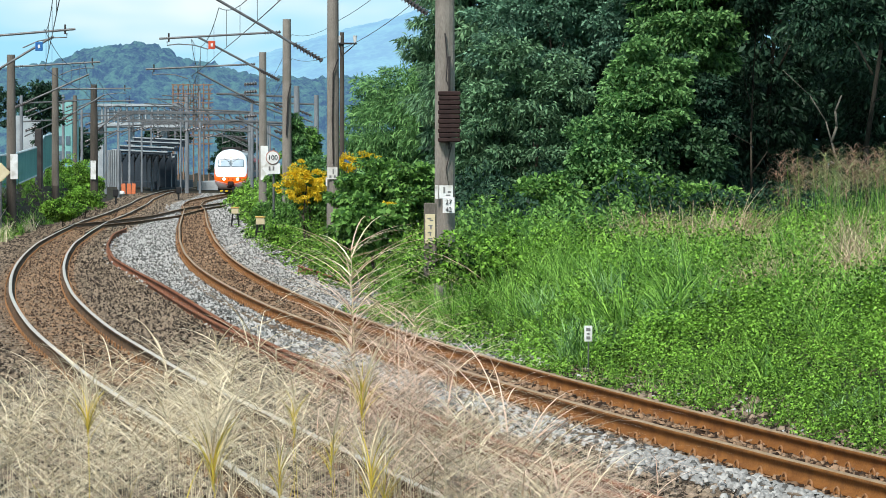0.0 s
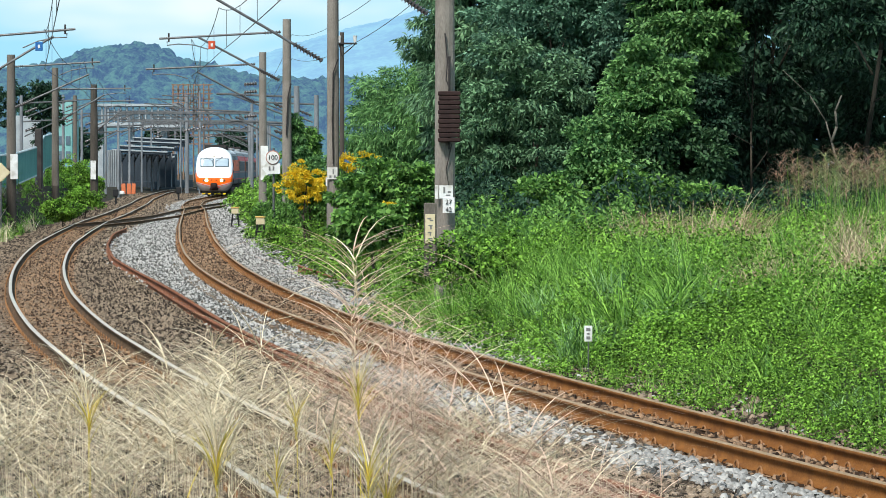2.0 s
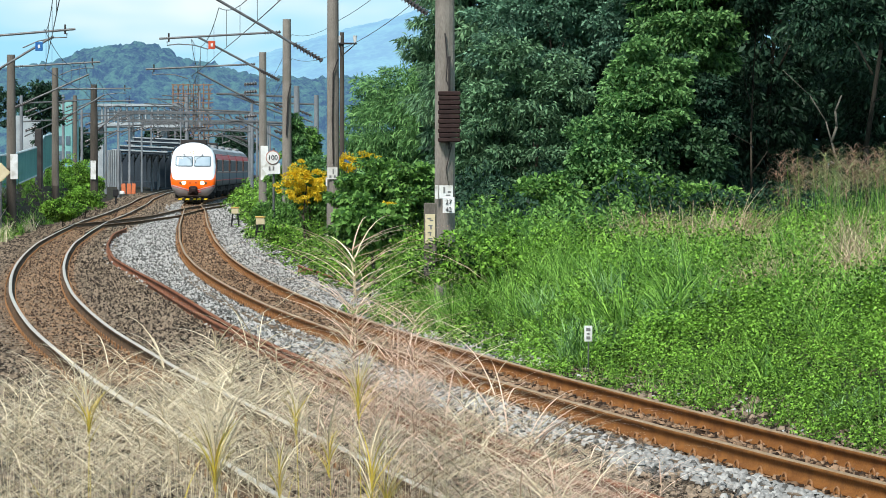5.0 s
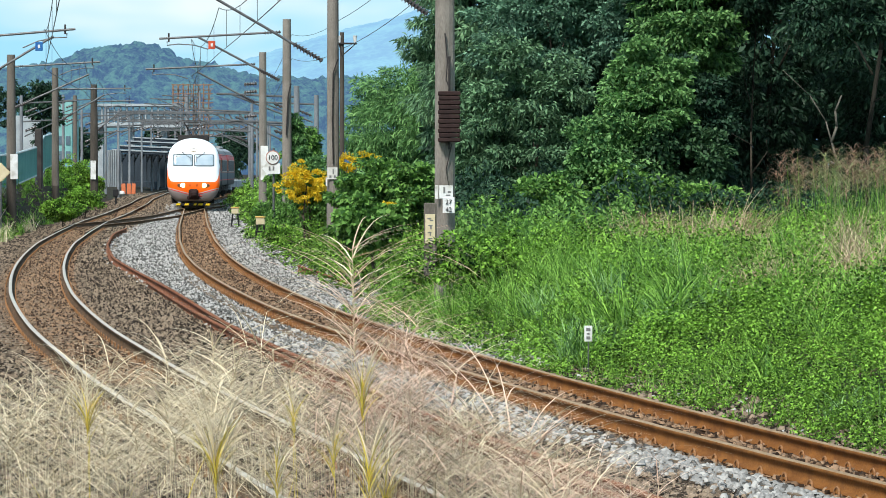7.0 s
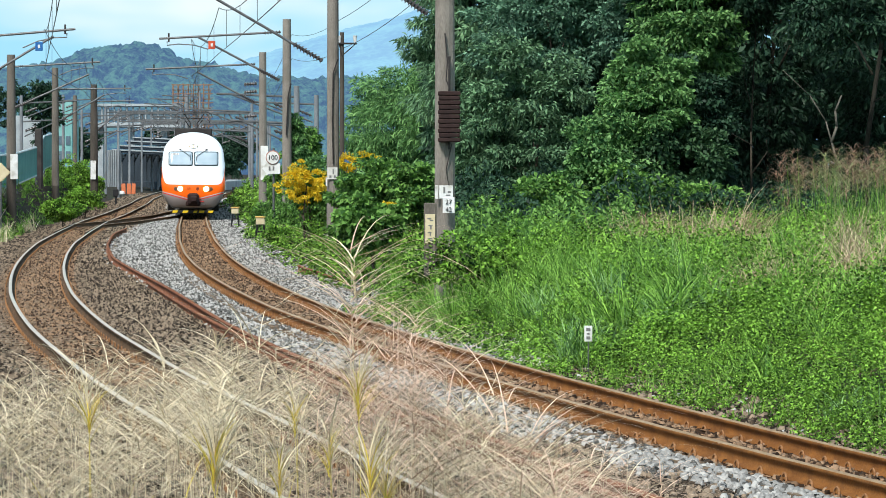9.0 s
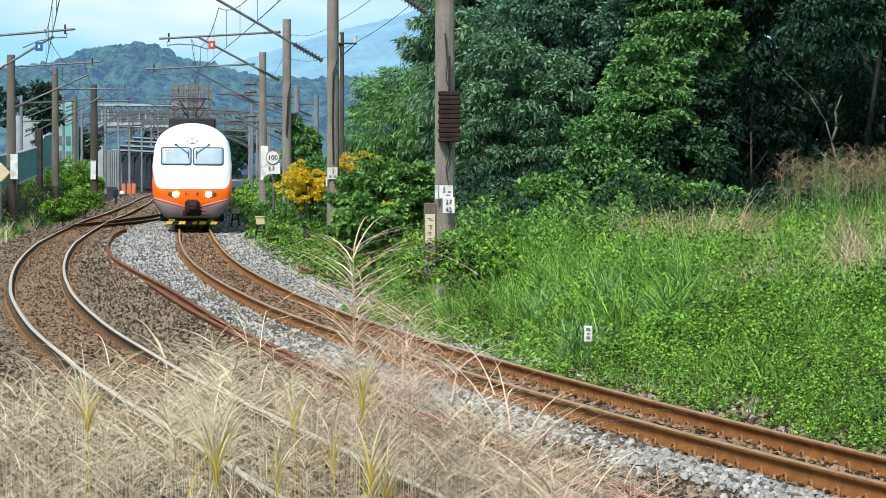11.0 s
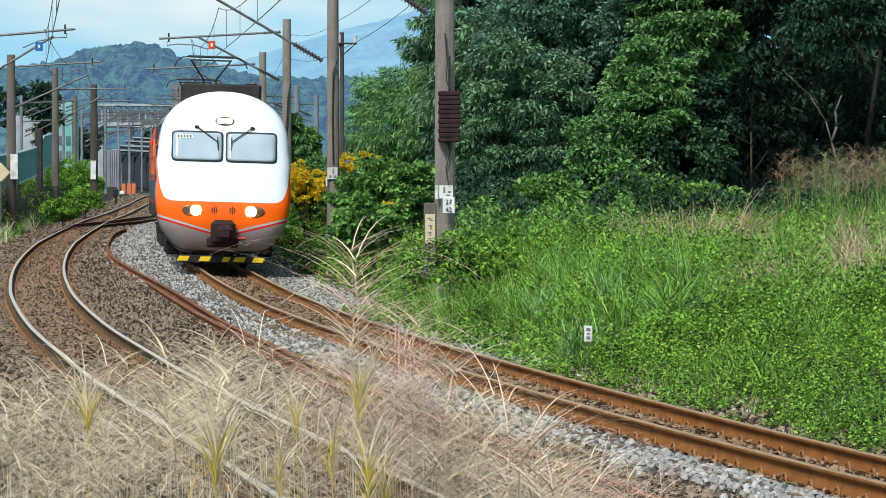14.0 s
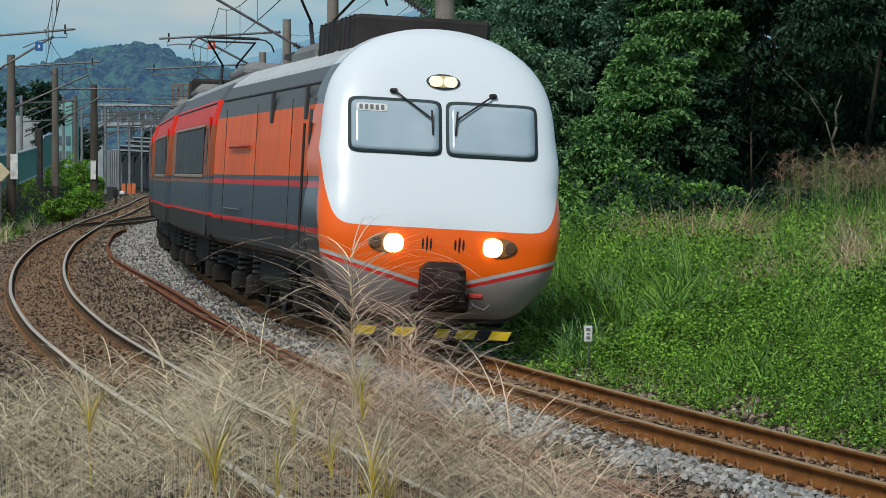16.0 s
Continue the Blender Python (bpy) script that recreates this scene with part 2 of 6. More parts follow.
def tube(points, r, seg=6):
    """A bent tube through points."""
    bm = bmesh.new()
    pts = [Vector(p) for p in points]
    rings = []
    for i, p in enumerate(pts):
        d = (pts[min(i + 1, len(pts) - 1)] - pts[max(i - 1, 0)]).normalized()
        q = d.to_track_quat("Z", "Y")
        rings.append([bm.verts.new(p + q @ Vector((r * math.cos(2 * math.pi * k / seg), r * math.sin(2 * math.pi * k / seg), 0))) for k in range(seg)])
    for a, b in zip(rings, rings[1:]):
        for k in range(seg):
            bm.faces.new((a[k], a[(k + 1) % seg], b[(k + 1) % seg], b[k]))
    bm.faces.new(rings[0][::-1])
    bm.faces.new(rings[-1])
    return bm


def grid_faces(n, m, close=False):
    """Quads of a grid of n rows by m columns of points."""
    i, j = np.meshgrid(np.arange(n - 1), np.arange(m if close else m - 1), indexing="ij")
    a, b = i * m + j, i * m + (j + 1) % m
    return np.stack([a, b, b + m, a + m], -1).reshape(-1, 4)


rng = np.random.default_rng(7)


def leaves(P, D, L, W, curl=0.15):
    """Verts and quads of pointed leaves: base points P, directions D, lengths L, widths W."""
    n = len(P)
    up = rng.normal(size=(n, 3)) * 0.75 + (0, 0, 1)
    S = np.cross(D, up)
    S /= np.linalg.norm(S, axis=1, keepdims=True) + 1e-9
    N = np.cross(S, D)
    L, W = np.broadcast_to(L, n)[:, None], np.broadcast_to(W, n)[:, None]
    mid = P + D * L * 0.45 + N * L * curl * 0.5
    V = np.stack([P, mid + S * W / 2, P + D * L - (0, 0, 1) * L * curl, mid - S * W / 2], 1).reshape(-1, 3)
    return V, np.arange(4 * n).reshape(n, 4)


def blades(P, H, lean, az, W, K=3, droop=1.0, bend=None):
    """Verts and quads of arching grass blades with roots P, lengths H, lean in radians at the root, and width W."""
    n = len(P)
    t = np.linspace(0, 1, K + 1)
    ang = lean[:, None] + droop * np.asarray(lean + 0.25)[:, None] * 1.8 * t[None] ** 1.5
    if bend is not None:
        ang = lean[:, None] + bend[:, None] * t[None]
    pace = H[:, None] / K
    r = np.concatenate([np.zeros((n, 1)), np.cumsum(np.sin(ang[:, :-1]) * pace, 1)], 1)
    z = np.concatenate([np.zeros((n, 1)), np.cumsum(np.cos(ang[:, :-1]) * pace, 1)], 1)
    ca, sa = np.cos(az)[:, None], np.sin(az)[:, None]
    C = np.stack([P[:, :1] + r * ca, P[:, 1:2] + r * sa, P[:, 2:] + z], -1)
    tw = az + rng.uniform(0.8, 2.3, n)
    S = np.stack([np.cos(tw), np.sin(tw), np.zeros(n)], -1)[:, None, :]
    w = (np.broadcast_to(W, n)[:, None] * (1 - t[None] ** 2 * 0.9) / 2)[..., None]
    V = np.stack([C - S * w, C + S * w], 2).reshape(-1, 3)
    base = (np.arange(n) * 2 * (K + 1))[:, None, None]
    k = np.arange(K)[None, :, None] * 2
    F = (base + k + np.array([0, 1, 3, 2])[None, None]).reshape(-1, 4)
    return V, F


def joined(pairs):
    V, F, o = [], [], 0
    for v, f in pairs:
        V.append(v), F.append(f + o)
        o += len(v)
    return np.concatenate(V), np.concatenate(F)


# ---- the lie of the land: two curving tracks, level ballast, banks on either side ----
def smooth_line(pts):
    d = np.array(pts, float)
    y = np.arange(-40, 620, 1.0)
    x = np.interp(y, d[:, 0], d[:, 1])
    lo, hi = y < d[0, 0], y > d[-1, 0]
    x[lo] = d[0, 1] + (y[lo] - d[0, 0]) * (d[1, 1] - d[0, 1]) / (d[1, 0] - d[0, 0])
    x[hi] = d[-1, 1] + (y[hi] - d[-1, 0]) * (d[-1, 1] - d[-2, 1]) / (d[-1, 0] - d[-2, 0])
    k = np.hanning(13)
    k /= k.sum()
    return y, np.convolve(np.pad(x, 6, "reflect", reflect_type="odd"), k, "valid")


LINE_A = smooth_line([(12, 6.95), (20, 4.85), (28.2, 2.95), (32.2, 2.09), (37.6, 1.04), (42, 0.22), (48, -0.81), (57, -2.2), (66.2, -3.37), (73.6, -4.22), (83.3, -5.24),
                      (95.3, -6.35), (114, -7.87), (142, -9.95), (165, -11.55), (181, -12.65), (199, -13.9), (225, -15.9), (252, -17.45), (275, -18.15), (300, -18.7), (321, -19.1), (360, -20.4), (420, -23), (500, -28)])
LINE_B = smooth_line([(12, 2.1), (24.9, -0.6), (27, -0.98), (32.4, -2.02), (36, -2.75), (41.2, -3.69), (45.7, -4.43), (50, -5.18), (57.5, -6.3), (65.3, -7.38), (75.5, -8.6), (84.2, -9.55),
                      (95.3, -10.65), (109.8, -11.95), (129.4, -13.4), (152.5, -15), (181, -16.6), (233, -19.9), (268, -22.4), (330, -26.2), (362, -27.8), (400, -28.9), (440, -29.6), (500, -30.5)])
LINE_C = smooth_line([(120, -12.9), (145, -14.6), (154, -13.9), (172.5, -13.5), (207, -14.3), (250, -14.0), (300, -14.2)])


def xa(y):
    return np.interp(y, *LINE_A)


def xb(y):
    return np.interp(y, *LINE_B)


def step(v, a, b):
    t = np.clip((v - a) / (b - a), 0, 1)
    return t * t * (3 - 2 * t)


def land(x, y):
    """Height of the ground."""
    a, b = x - xa(y), x - xb(y)
    near = 1 - step(y, 34, 52)
    right = (0.75 - 0.45 * near) * step(a, 1.7 - 0.5 * near, 3.8) + (0.35 + 0.2 * near) * step(a, 4.0, 12.0)
    left = 0.45 * step(-b, 2.0, 5.0) + 0.6 * step(-b, 4.0, 14.0) + 1.5 * step(-b, 2.4, 3.4) * step(y, 112, 128) * (1 - step(y, 215, 240))
    lift = cant(y) * np.clip(0.5 - a / 1.132, 0, 1) * step(a, -2.2, -0.8)
    return -0.19 + lift + np.where(a > 0, right, 0) + np.where(b < 0, left, 0)


def cant(y):
    return 0.075 * (1 - step(np.asarray(y, float), 55, 115)) + 0.01


def land_rows():
    y = np.concatenate([np.arange(-30, 130, 0.8), np.arange(130, 420, 4.0), np.array([430, 460, 500, 600, 800, 1200, 2000, 4000])])
    u = np.concatenate([-np.geomspace(3000, 40, 12), np.arange(-36, 40, 0.6), np.geomspace(40, 3000, 12)])
    Y, U = np.meshgrid(y, u, indexing="ij")
    X = U + xa(np.minimum(Y, 600))
    Z = land(X, np.minimum(Y, 600)) + 0.03 * np.sin(X * 2.3 + Y * 0.7) * np.sin(Y * 1.1) * (np.abs(U) > 3)
    return np.stack([X, Y, Z], -1).reshape(-1, 3), grid_faces(len(y), len(u))


V, F = land_rows()
ground = tagged(new("ground", np_mesh("ground", V, F, M_EARTH, True)), "earth ground with ballast bed and weedy banks", "ground", kind="structure")


# ---- track ----
RAIL = [(-0.064, -0.153), (-0.064, -0.142), (-0.012, -0.122), (-0.009, -0.045), (-0.032, -0.034), (-0.032, -0.006), (-0.024, 0.0),
        (0.024, 0.0), (0.032, -0.006), (0.032, -0.034), (0.009, -0.045), (0.012, -0.122), (0.064, -0.142), (0.064, -0.153)]


def sweep(points, profile):
    """A profile carried along points (x, y, z), its own x across to the right of the way."""
    p = np.asarray(points, float)
    d = np.gradient(p, axis=0)
    d /= np.linalg.norm(d, axis=1, keepdims=True)
    s = np.stack([d[:, 1], -d[:, 0], 0 * d[:, 0]], -1)
    s /= np.linalg.norm(s, axis=1, keepdims=True)
    pr = np.array(profile)
    V = p[:, None, :] + s[:, None, :] * pr[None, :, :1] + np.array([0, 0, 1.0]) * pr[None, :, 1:]
    return V.reshape(-1, 3), grid_faces(len(p), len(pr), close=True)


def rail_mesh(name, pts, side, top):
    V, F = sweep(pts, RAIL)
    me = np_mesh(name, V, F, side)
    me.materials.append(top)
    n = len(RAIL)
    col = np.tile(np.arange(n), len(pts) - 1)
    me.polygons.foreach_set("material_index", np.isin(col, (5, 6, 7)).astype(np.int32))
    return me


def line_points(line, y0, y1, off, rise, pace=1.0):
    y = np.arange(y0, y1, pace)
    x = np.interp(y, *line)
    dx = np.gradient(x, y)
    n = np.sqrt(1 + dx * dx)
    return np.stack([x + off / n, y - off * dx / n, np.broadcast_to(rise(y), y.shape)], -1)


def track(name, line, y0, y1, rise_left, label, top, side):
    t = tagged(new(name), label, "railway track", kind="structure")
    for off, rise in ((-0.566, rise_left), (0.566, lambda y: y * 0)):
        hang(new("rail", rail_mesh("rail", line_points(line, y0, y1, off, rise), side, top)), t)
    return t


TRACK_A = track("track_1", LINE_A, 14, 480, cant, "rusty curving railway track on brown ballast", M_RUSTTOP, M_RAILSIDE)
TRACK_B = track("track_2", LINE_B, 14, 480, lambda y: y * 0 + 0.01, "curving railway track with worn bright rails", M_RAILTOP, M_RAILDARK)
track("track_3", LINE_C, 128, 300, lambda y: y * 0 + 0.03, "crossover track joining two lines", M_RUSTTOP, M_RAILDARK)


# ---- distance ----
def ridge(name, y, pts, mat, label, rough, depth, cell):
    """A wooded hill: crest heights through pts (x, z), falling to the ground towards the viewer, with lumpy canopy."""
    p = np.array(pts)
    x = np.arange(p[0, 0], p[-1, 0], cell)
    crest = np.interp(x, p[:, 0], p[:, 1])
    k = np.hanning(9)
    crest = np.convolve(np.pad(crest, 4, "edge"), k / k.sum(), "valid")
    v = np.linspace(0, 1, max(12, int(depth / cell)))
    Z = crest[None] * np.sin(v * math.pi / 2)[:, None] ** 0.8
    X = np.broadcast_to(x, Z.shape).copy()
    Y = y - depth * (1 - v)[:, None] + 0 * Z
    for sc, am in ((rough, rough * 0.4), (rough * 0.45, rough * 0.16)):
        n = np.array([noise.noise(Vector((a / sc, b / sc, c / sc))) for a, b, c in zip(X.ravel(), Y.ravel(), Z.ravel())]).reshape(Z.shape)
        Z += np.abs(n) * am * 2
        Y -= n * am
    return tagged(new(name, np_mesh(name, np.stack([X, Y, Z], -1).reshape(-1, 3), grid_faces(*Z.shape), mat, True)), label, "hill", kind="structure")


ridge("backdrop_mountain", 3200, [(-500, 40), (-300, 60), (-205, 88), (-130, 112), (-90, 124), (-40, 136), (0, 150), (200, 175), (500, 190)], M_MOUNT, "distant wooded mountain with glowing blue haze mixed in", 4, 500, 6)
ridge("backdrop_hill", 900, [(-120.6, 25.7), (-106.3, 26.3), (-97.7, 27.7), (-92.0, 29.6), (-87.0, 31.2), (-81.3, 32.2), (-76.3, 32.6), (-70.9, 31.9), (-67.7, 30.0), (-64.9, 28.2), (-55.6, 26.9), (-52.3, 25.2), (-40.6, 23.9), (-26.3, 23.6), (-19.1, 23.4), (-13.4, 22.0), (0.9, 21.3), (45.1, 20.6)], M_HILL, "wooded hill with blue haze glowing in its colour", 3.2, 90, 0.7)


# ---- overhead line masts ----
def mast(x, y, z0, z1, r, label, dark_foot=0.0, mat=None):
    m = tagged(new("catenary_mast"), label, "mast", "catenary masts along the railway")
    m.location = (x, y, z0)
    h = z1 - z0
    bm = bmesh.new()
    add_rod(bm, (0, 0, dark_foot), (0, 0, h), r * 1.06, r * 0.88, 14)
    part("pole", bm, mat or M_POLE, m, smooth=False)
    if dark_foot:
        part("foot", rod((0, 0, 0), (0, 0, dark_foot), r * 1.08, r * 1.06, 14), M_POLEDARK, m, "dark stained foot of the pole")
    return m


def insulator(a, b, r, parent, n=9):
    """A row of sheds between a and b."""
    a, b = Vector(a), Vector(b)
    core = part("insulator", rod(a, b, r * 0.45), M_INSUL, parent, "ribbed dark insulator")
    for i in range(n):
        p = a.lerp(b, (i + 0.5) / n)
        d = (b - a) / n * 0.22
        part("shed", rod(p - d, p + d, r, r * 0.6, 10), M_INSUL, core)
    return core


def cantilever(m, foot, tip, beam_a, beam_b, plate=None, r=0.035):
    """Strut from the insulator at the mast (foot) up to tip, top tube beam_a to beam_b, steady arm below; all in the mast's space."""
    foot, tip, beam_a, beam_b = Vector(foot), Vector(tip), Vector(beam_a), Vector(beam_b)
    k = foot.lerp(tip, 0.26)
    insulator(foot, k, 0.085, m)
    part("strut", rod(k, tip, r), M_GALV, m, "grey steel tube")
    k2 = beam_a.lerp(beam_b, 0.14)
    insulator(beam_a, k2, 0.06, m, 6)
    part("top_tube", rod(k2, beam_b, r), M_GALV, m, "grey steel tube")
    e = beam_b
    s = (beam_a - beam_b).normalized()
    arm = [e + s * 0.25 + Vector((0, 0, -0.1)), e + s * 0.25 + Vector((0, 0, -0.22)), e + s * 0.6 + Vector((0, 0, -0.2)), e + s * 1.1 + Vector((0, 0, -0.26)), e + s * 1.55 + Vector((0, 0, -0.42))]
    part("steady_arm", tube(arm, 0.02), M_GALV, m)
    part("clamp", rod(e + s * 0.3 + Vector((0, 0, 0.16)), e + s * 0.3 + Vector((0, 0, -0.12)), 0.028), M_STEELDARK, m)
    if plate:
        at, mat_p, label = plate
        pl = part("plate", box((0.22, 0.02, 0.26), at, 0.01), mat_p, m, label)
        part("mark", box((0.07, 0.02, 0.10), Vector(at) + Vector((0, -0.012, 0)), 0.004), M_WHITE, pl)


# ---- trees ----
def crown(name, centre, radii, clumps, per, mat, leaf=(0.16, 0.045), parent=None, droop=0.5, gap=0.75, spread=0.42):
    """A crown of leaf clumps scattered through the shell of a lumpy ellipsoid; leaves face outward and hang."""
    c, R = np.array(centre), np.array(radii)
    d = rng.normal(size=(clumps, 3))
    d /= np.linalg.norm(d, axis=1, keepdims=True)
    rad = rng.uniform(gap * 0.85, 1.08, clumps) * (1 + 0.18 * np.sin(d[:, 0] * 5 + centre[0]) * np.cos(d[:, 2] * 4))
    C = c + d * R * rad[:, None]
    size = rng.uniform(0.6, 1.3, clumps) * spread
    q = rng.normal(size=(clumps, per, 3))
    q /= np.linalg.norm(q, axis=2, keepdims=True)
    q *= rng.uniform(0.3, 1.0, (clumps, per, 1)) ** 0.6
    q[..., 2] *= 0.42
    P = (C[:, None] + q * size[:, None, None]).reshape(-1, 3)
    D = q * 0.9 + d[:, None] * 0.5 + rng.normal(size=q.shape) * 0.75 - (0, 0, droop)
    D = D.reshape(-1, 3)
    D /= np.linalg.norm(D, axis=1, keepdims=True)
    n = len(P)
    sc = rng.uniform(0.7, 1.25, n)
    V, F = leaves(P, D, leaf[0] * sc, leaf[1] * sc)
    ob = new(name, np_mesh(name, V, F, mat))
    if parent:
        ob.parent = parent
    return ob


def trunk(parent, root, top, r, limbs, mat=None):
    bm = bmesh.new()
    root, top = Vector(root), Vector(top)
    pts = [root.lerp(top, i / 5) + Vector((rng.normal() * r, rng.normal() * r, 0)) * (i > 0) for i in range(6)]
    for i in range(5):
        add_rod(bm, pts[i], pts[i + 1], r * (1 - i * 0.15), r * (1 - (i + 1) * 0.15), 8)
    for i in range(limbs):
        a = pts[1].lerp(pts[4], (i + 0.5) / limbs)
        k = min(1.0, (top - root).length / 6)
        e = a + Vector((rng.normal() * 0.9, rng.normal() * 0.6, rng.uniform(0.6, 1.6))) * k
        mid = a.lerp(e, 0.5) + Vector((rng.normal() * 0.12, 0, 0.12)) * k
        add_rod(bm, a, mid, r * 0.45, r * 0.3, 6)
        add_rod(bm, mid, e, r * 0.3, r * 0.1, 6)
    return part("trunk", bm, mat or M_BARK, parent, smooth=True)


def tree(label, x, y, z, h, radii, clumps, per, mat, leaf=(0.16, 0.045), droop=0.5, category="tree", spread=0.42, cz=None, limbs=6, r=0.08):
    t = tagged(new("tree"), label, category, "trees on the bank")
    t.location = (x, y, z)
    trunk(t, (0, 0, -0.2), (rng.uniform(-0.9, 0.9), 0.3, h * 0.8), r, limbs)
    cz = h - radii[2] if cz is None else cz
    crown("crown", (0, 0, cz), radii, clumps, int(per * 0.72), mat, (leaf[0] * 1.14, leaf[1] * 1.14), t, droop, spread=spread)
    return t


def gz(x, y):
    return float(land(np.array([x], float), np.array([y], float))[0])


# wall of wood along the bank
WOOD = [
    # label, x, y, height, radii, clumps, leaves a clump, material, leaf, droop, clump size, trunk
    ("leaning bamboo with drooping leafy tips", 0.65, 84, 7.8, (1.2, 1.4, 3.3), 170, 200, M_BAMBOO, (0.17, 0.034), 0.65, 0.40, 0.05),
    ("tall green tree with long leaves", 1.9, 82, 8.6, (1.5, 1.6, 3.6), 190, 220, M_BAMBOO, (0.14, 0.045), 0.35, 0.42, 0.07),
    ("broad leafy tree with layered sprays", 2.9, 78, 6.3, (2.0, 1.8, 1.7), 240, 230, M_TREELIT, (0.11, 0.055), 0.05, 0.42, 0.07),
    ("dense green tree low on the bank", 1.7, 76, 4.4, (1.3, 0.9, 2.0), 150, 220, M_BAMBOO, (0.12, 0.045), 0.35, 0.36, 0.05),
    # dark leaf colour stands in for the shade deep in the wood
    ("tree with shade-darkened leaf colour", 5.0, 80, 10.0, (1.9, 1.4, 4.6), 190, 190, M_TREEDARK, (0.13, 0.05), 0.35, 0.45, 0.07),
    ("tree behind the bank, coloured as in shade", 7.2, 81, 10.0, (1.8, 1.4, 4.6), 170, 190, M_TREEDARK, (0.15, 0.05), 0.35, 0.45, 0.07),
    # added crown, mostly above the view, keeps sun off the hollow
    ("tall overhanging tree, mostly out of view, shading the hollow", 8.6, 72, 12.2, (2.9, 4.5, 4.1), 260, 150, M_TREEDARK, (0.14, 0.05), 0.3, 0.46, 0.06),
    ("leafy tree reaching over the hollow", 6.4, 75, 7.2, (2.6, 1.3, 1.5), 200, 220, M_TREEDARK, (0.12, 0.055), 0.3, 0.40, 0.03),
    ("leafy tree behind the hollow, coloured as in shade", 10.2, 79, 9.0, (1.5, 1.4, 4.2), 140, 190, M_TREEDARK, (0.15, 0.05), 0.35, 0.45, 0.03),
    ("tree deeper in the wood, coloured as in shade", 2.4, 92, 9.4, (2.4, 1.5, 4.7), 110, 90, M_TREEDARK, (0.30, 0.13), 0.4, 0.55, 0.09),
    ("tree deeper in the wood, coloured as in shade", 5.6, 91, 9.4, (2.4, 1.5, 4.7), 110, 90, M_TREEDARK, (0.30, 0.13), 0.4, 0.55, 0.09),
    ("tree deeper in the wood, coloured as in shade", 8.6, 92, 9.6, (2.4, 1.5, 4.8), 110, 90, M_TREEDARK, (0.30, 0.13), 0.4, 0.55, 0.09),
    ("tree deeper in the wood, coloured as in shade", 11.6, 90, 9.4, (2.4, 1.5, 4.7), 110, 90, M_TREEDARK, (0.30, 0.13), 0.4, 0.55, 0.09),
    ("light green bamboo beyond the masts", -1.3, 128, 5.2, (1.5, 1.4, 2.0), 120, 170, M_BRIGHT, (0.20, 0.04), 0.6, 0.48, 0.05),
    ("light green bamboo beyond the masts", -2.4, 150, 5.4, (1.6, 1.4, 2.2), 100, 160, M_BRIGHT, (0.24, 0.05), 0.6, 0.55, 0.05),
    ("light green bamboo beside the wood", 0.2, 112, 5.6, (1.3, 1.4, 2.2), 120, 170, M_BRIGHT, (0.18, 0.036), 0.6, 0.46, 0.05),
]
for lab, x, y, h, rad, cl, per, mt, lf, dr, sp, tr in WOOD:
    tree(lab, x, y, gz(x, y), h, rad, cl, per, mt, lf, dr, spread=sp, r=tr)


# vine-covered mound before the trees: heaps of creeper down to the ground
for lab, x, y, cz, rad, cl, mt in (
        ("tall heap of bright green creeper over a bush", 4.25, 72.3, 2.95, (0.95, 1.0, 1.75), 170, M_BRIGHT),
        # darker leaf colours paint the mound's shaded parts
        ("tall heap of creeper coloured as in shade", 5.15, 73.0, 2.75, (0.75, 0.9, 1.85), 130, M_TREEDARK),
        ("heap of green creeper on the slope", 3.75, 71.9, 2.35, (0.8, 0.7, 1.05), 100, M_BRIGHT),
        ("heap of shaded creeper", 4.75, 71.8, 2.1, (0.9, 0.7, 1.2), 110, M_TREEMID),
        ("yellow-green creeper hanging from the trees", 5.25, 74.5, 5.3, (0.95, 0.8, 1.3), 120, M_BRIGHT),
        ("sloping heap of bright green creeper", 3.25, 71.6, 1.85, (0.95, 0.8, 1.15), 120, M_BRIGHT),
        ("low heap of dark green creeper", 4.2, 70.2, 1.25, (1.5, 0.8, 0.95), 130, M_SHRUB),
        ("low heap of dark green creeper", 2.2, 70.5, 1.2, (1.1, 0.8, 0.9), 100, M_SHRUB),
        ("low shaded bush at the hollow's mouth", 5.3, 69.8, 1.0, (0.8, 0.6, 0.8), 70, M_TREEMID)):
    z = gz(x, y)
    tree(lab, x, y, z, cz - z + rad[2], rad, cl, 250, mt, (0.105, 0.062), 0.25, "bush", 0.32, cz - z, 3, 0.04)


def bare_tree(x, y):
    """A thin leaning tree, its branches bare in the shade."""
    t = tagged(new("tree"), "thin grey tree with bare forking branches", "tree", "trees on the bank")
    t.location = (x, y, gz(x, y))
    bm = bmesh.new()
    for way in (((0.0, 0, -0.2), (-0.06, 0, 0.7), (-0.05, 0, 1.3), (-0.22, 0, 1.9), (-0.32, 0.1, 2.3), (-0.62, 0.2, 2.8), (-1.15, 0.2, 3.3)), ((-0.22, 0, 1.9), (-0.12, 0, 2.2), (-0.15, 0, 2.5), (-0.02, 0.1, 2.8)),
                ((-0.06, 0, 0.7), (-0.4, 0, 1.0), (-0.75, 0, 1.15))):
        for i, (p, q) in enumerate(zip(way, way[1:])):
            add_rod(bm, p, q, 0.030 - 0.004 * i, 0.026 - 0.004 * i, 7)
    part("trunk", bm, M_PALEBARK, t, smooth=True)
    crown("crown", (-0.1, 0.8, 4.3), (1.2, 0.6, 0.5), 34, 120, M_TREEDARK, (0.12, 0.055), t, 0.4, spread=0.32)


bare_tree(7.75, 69.0)


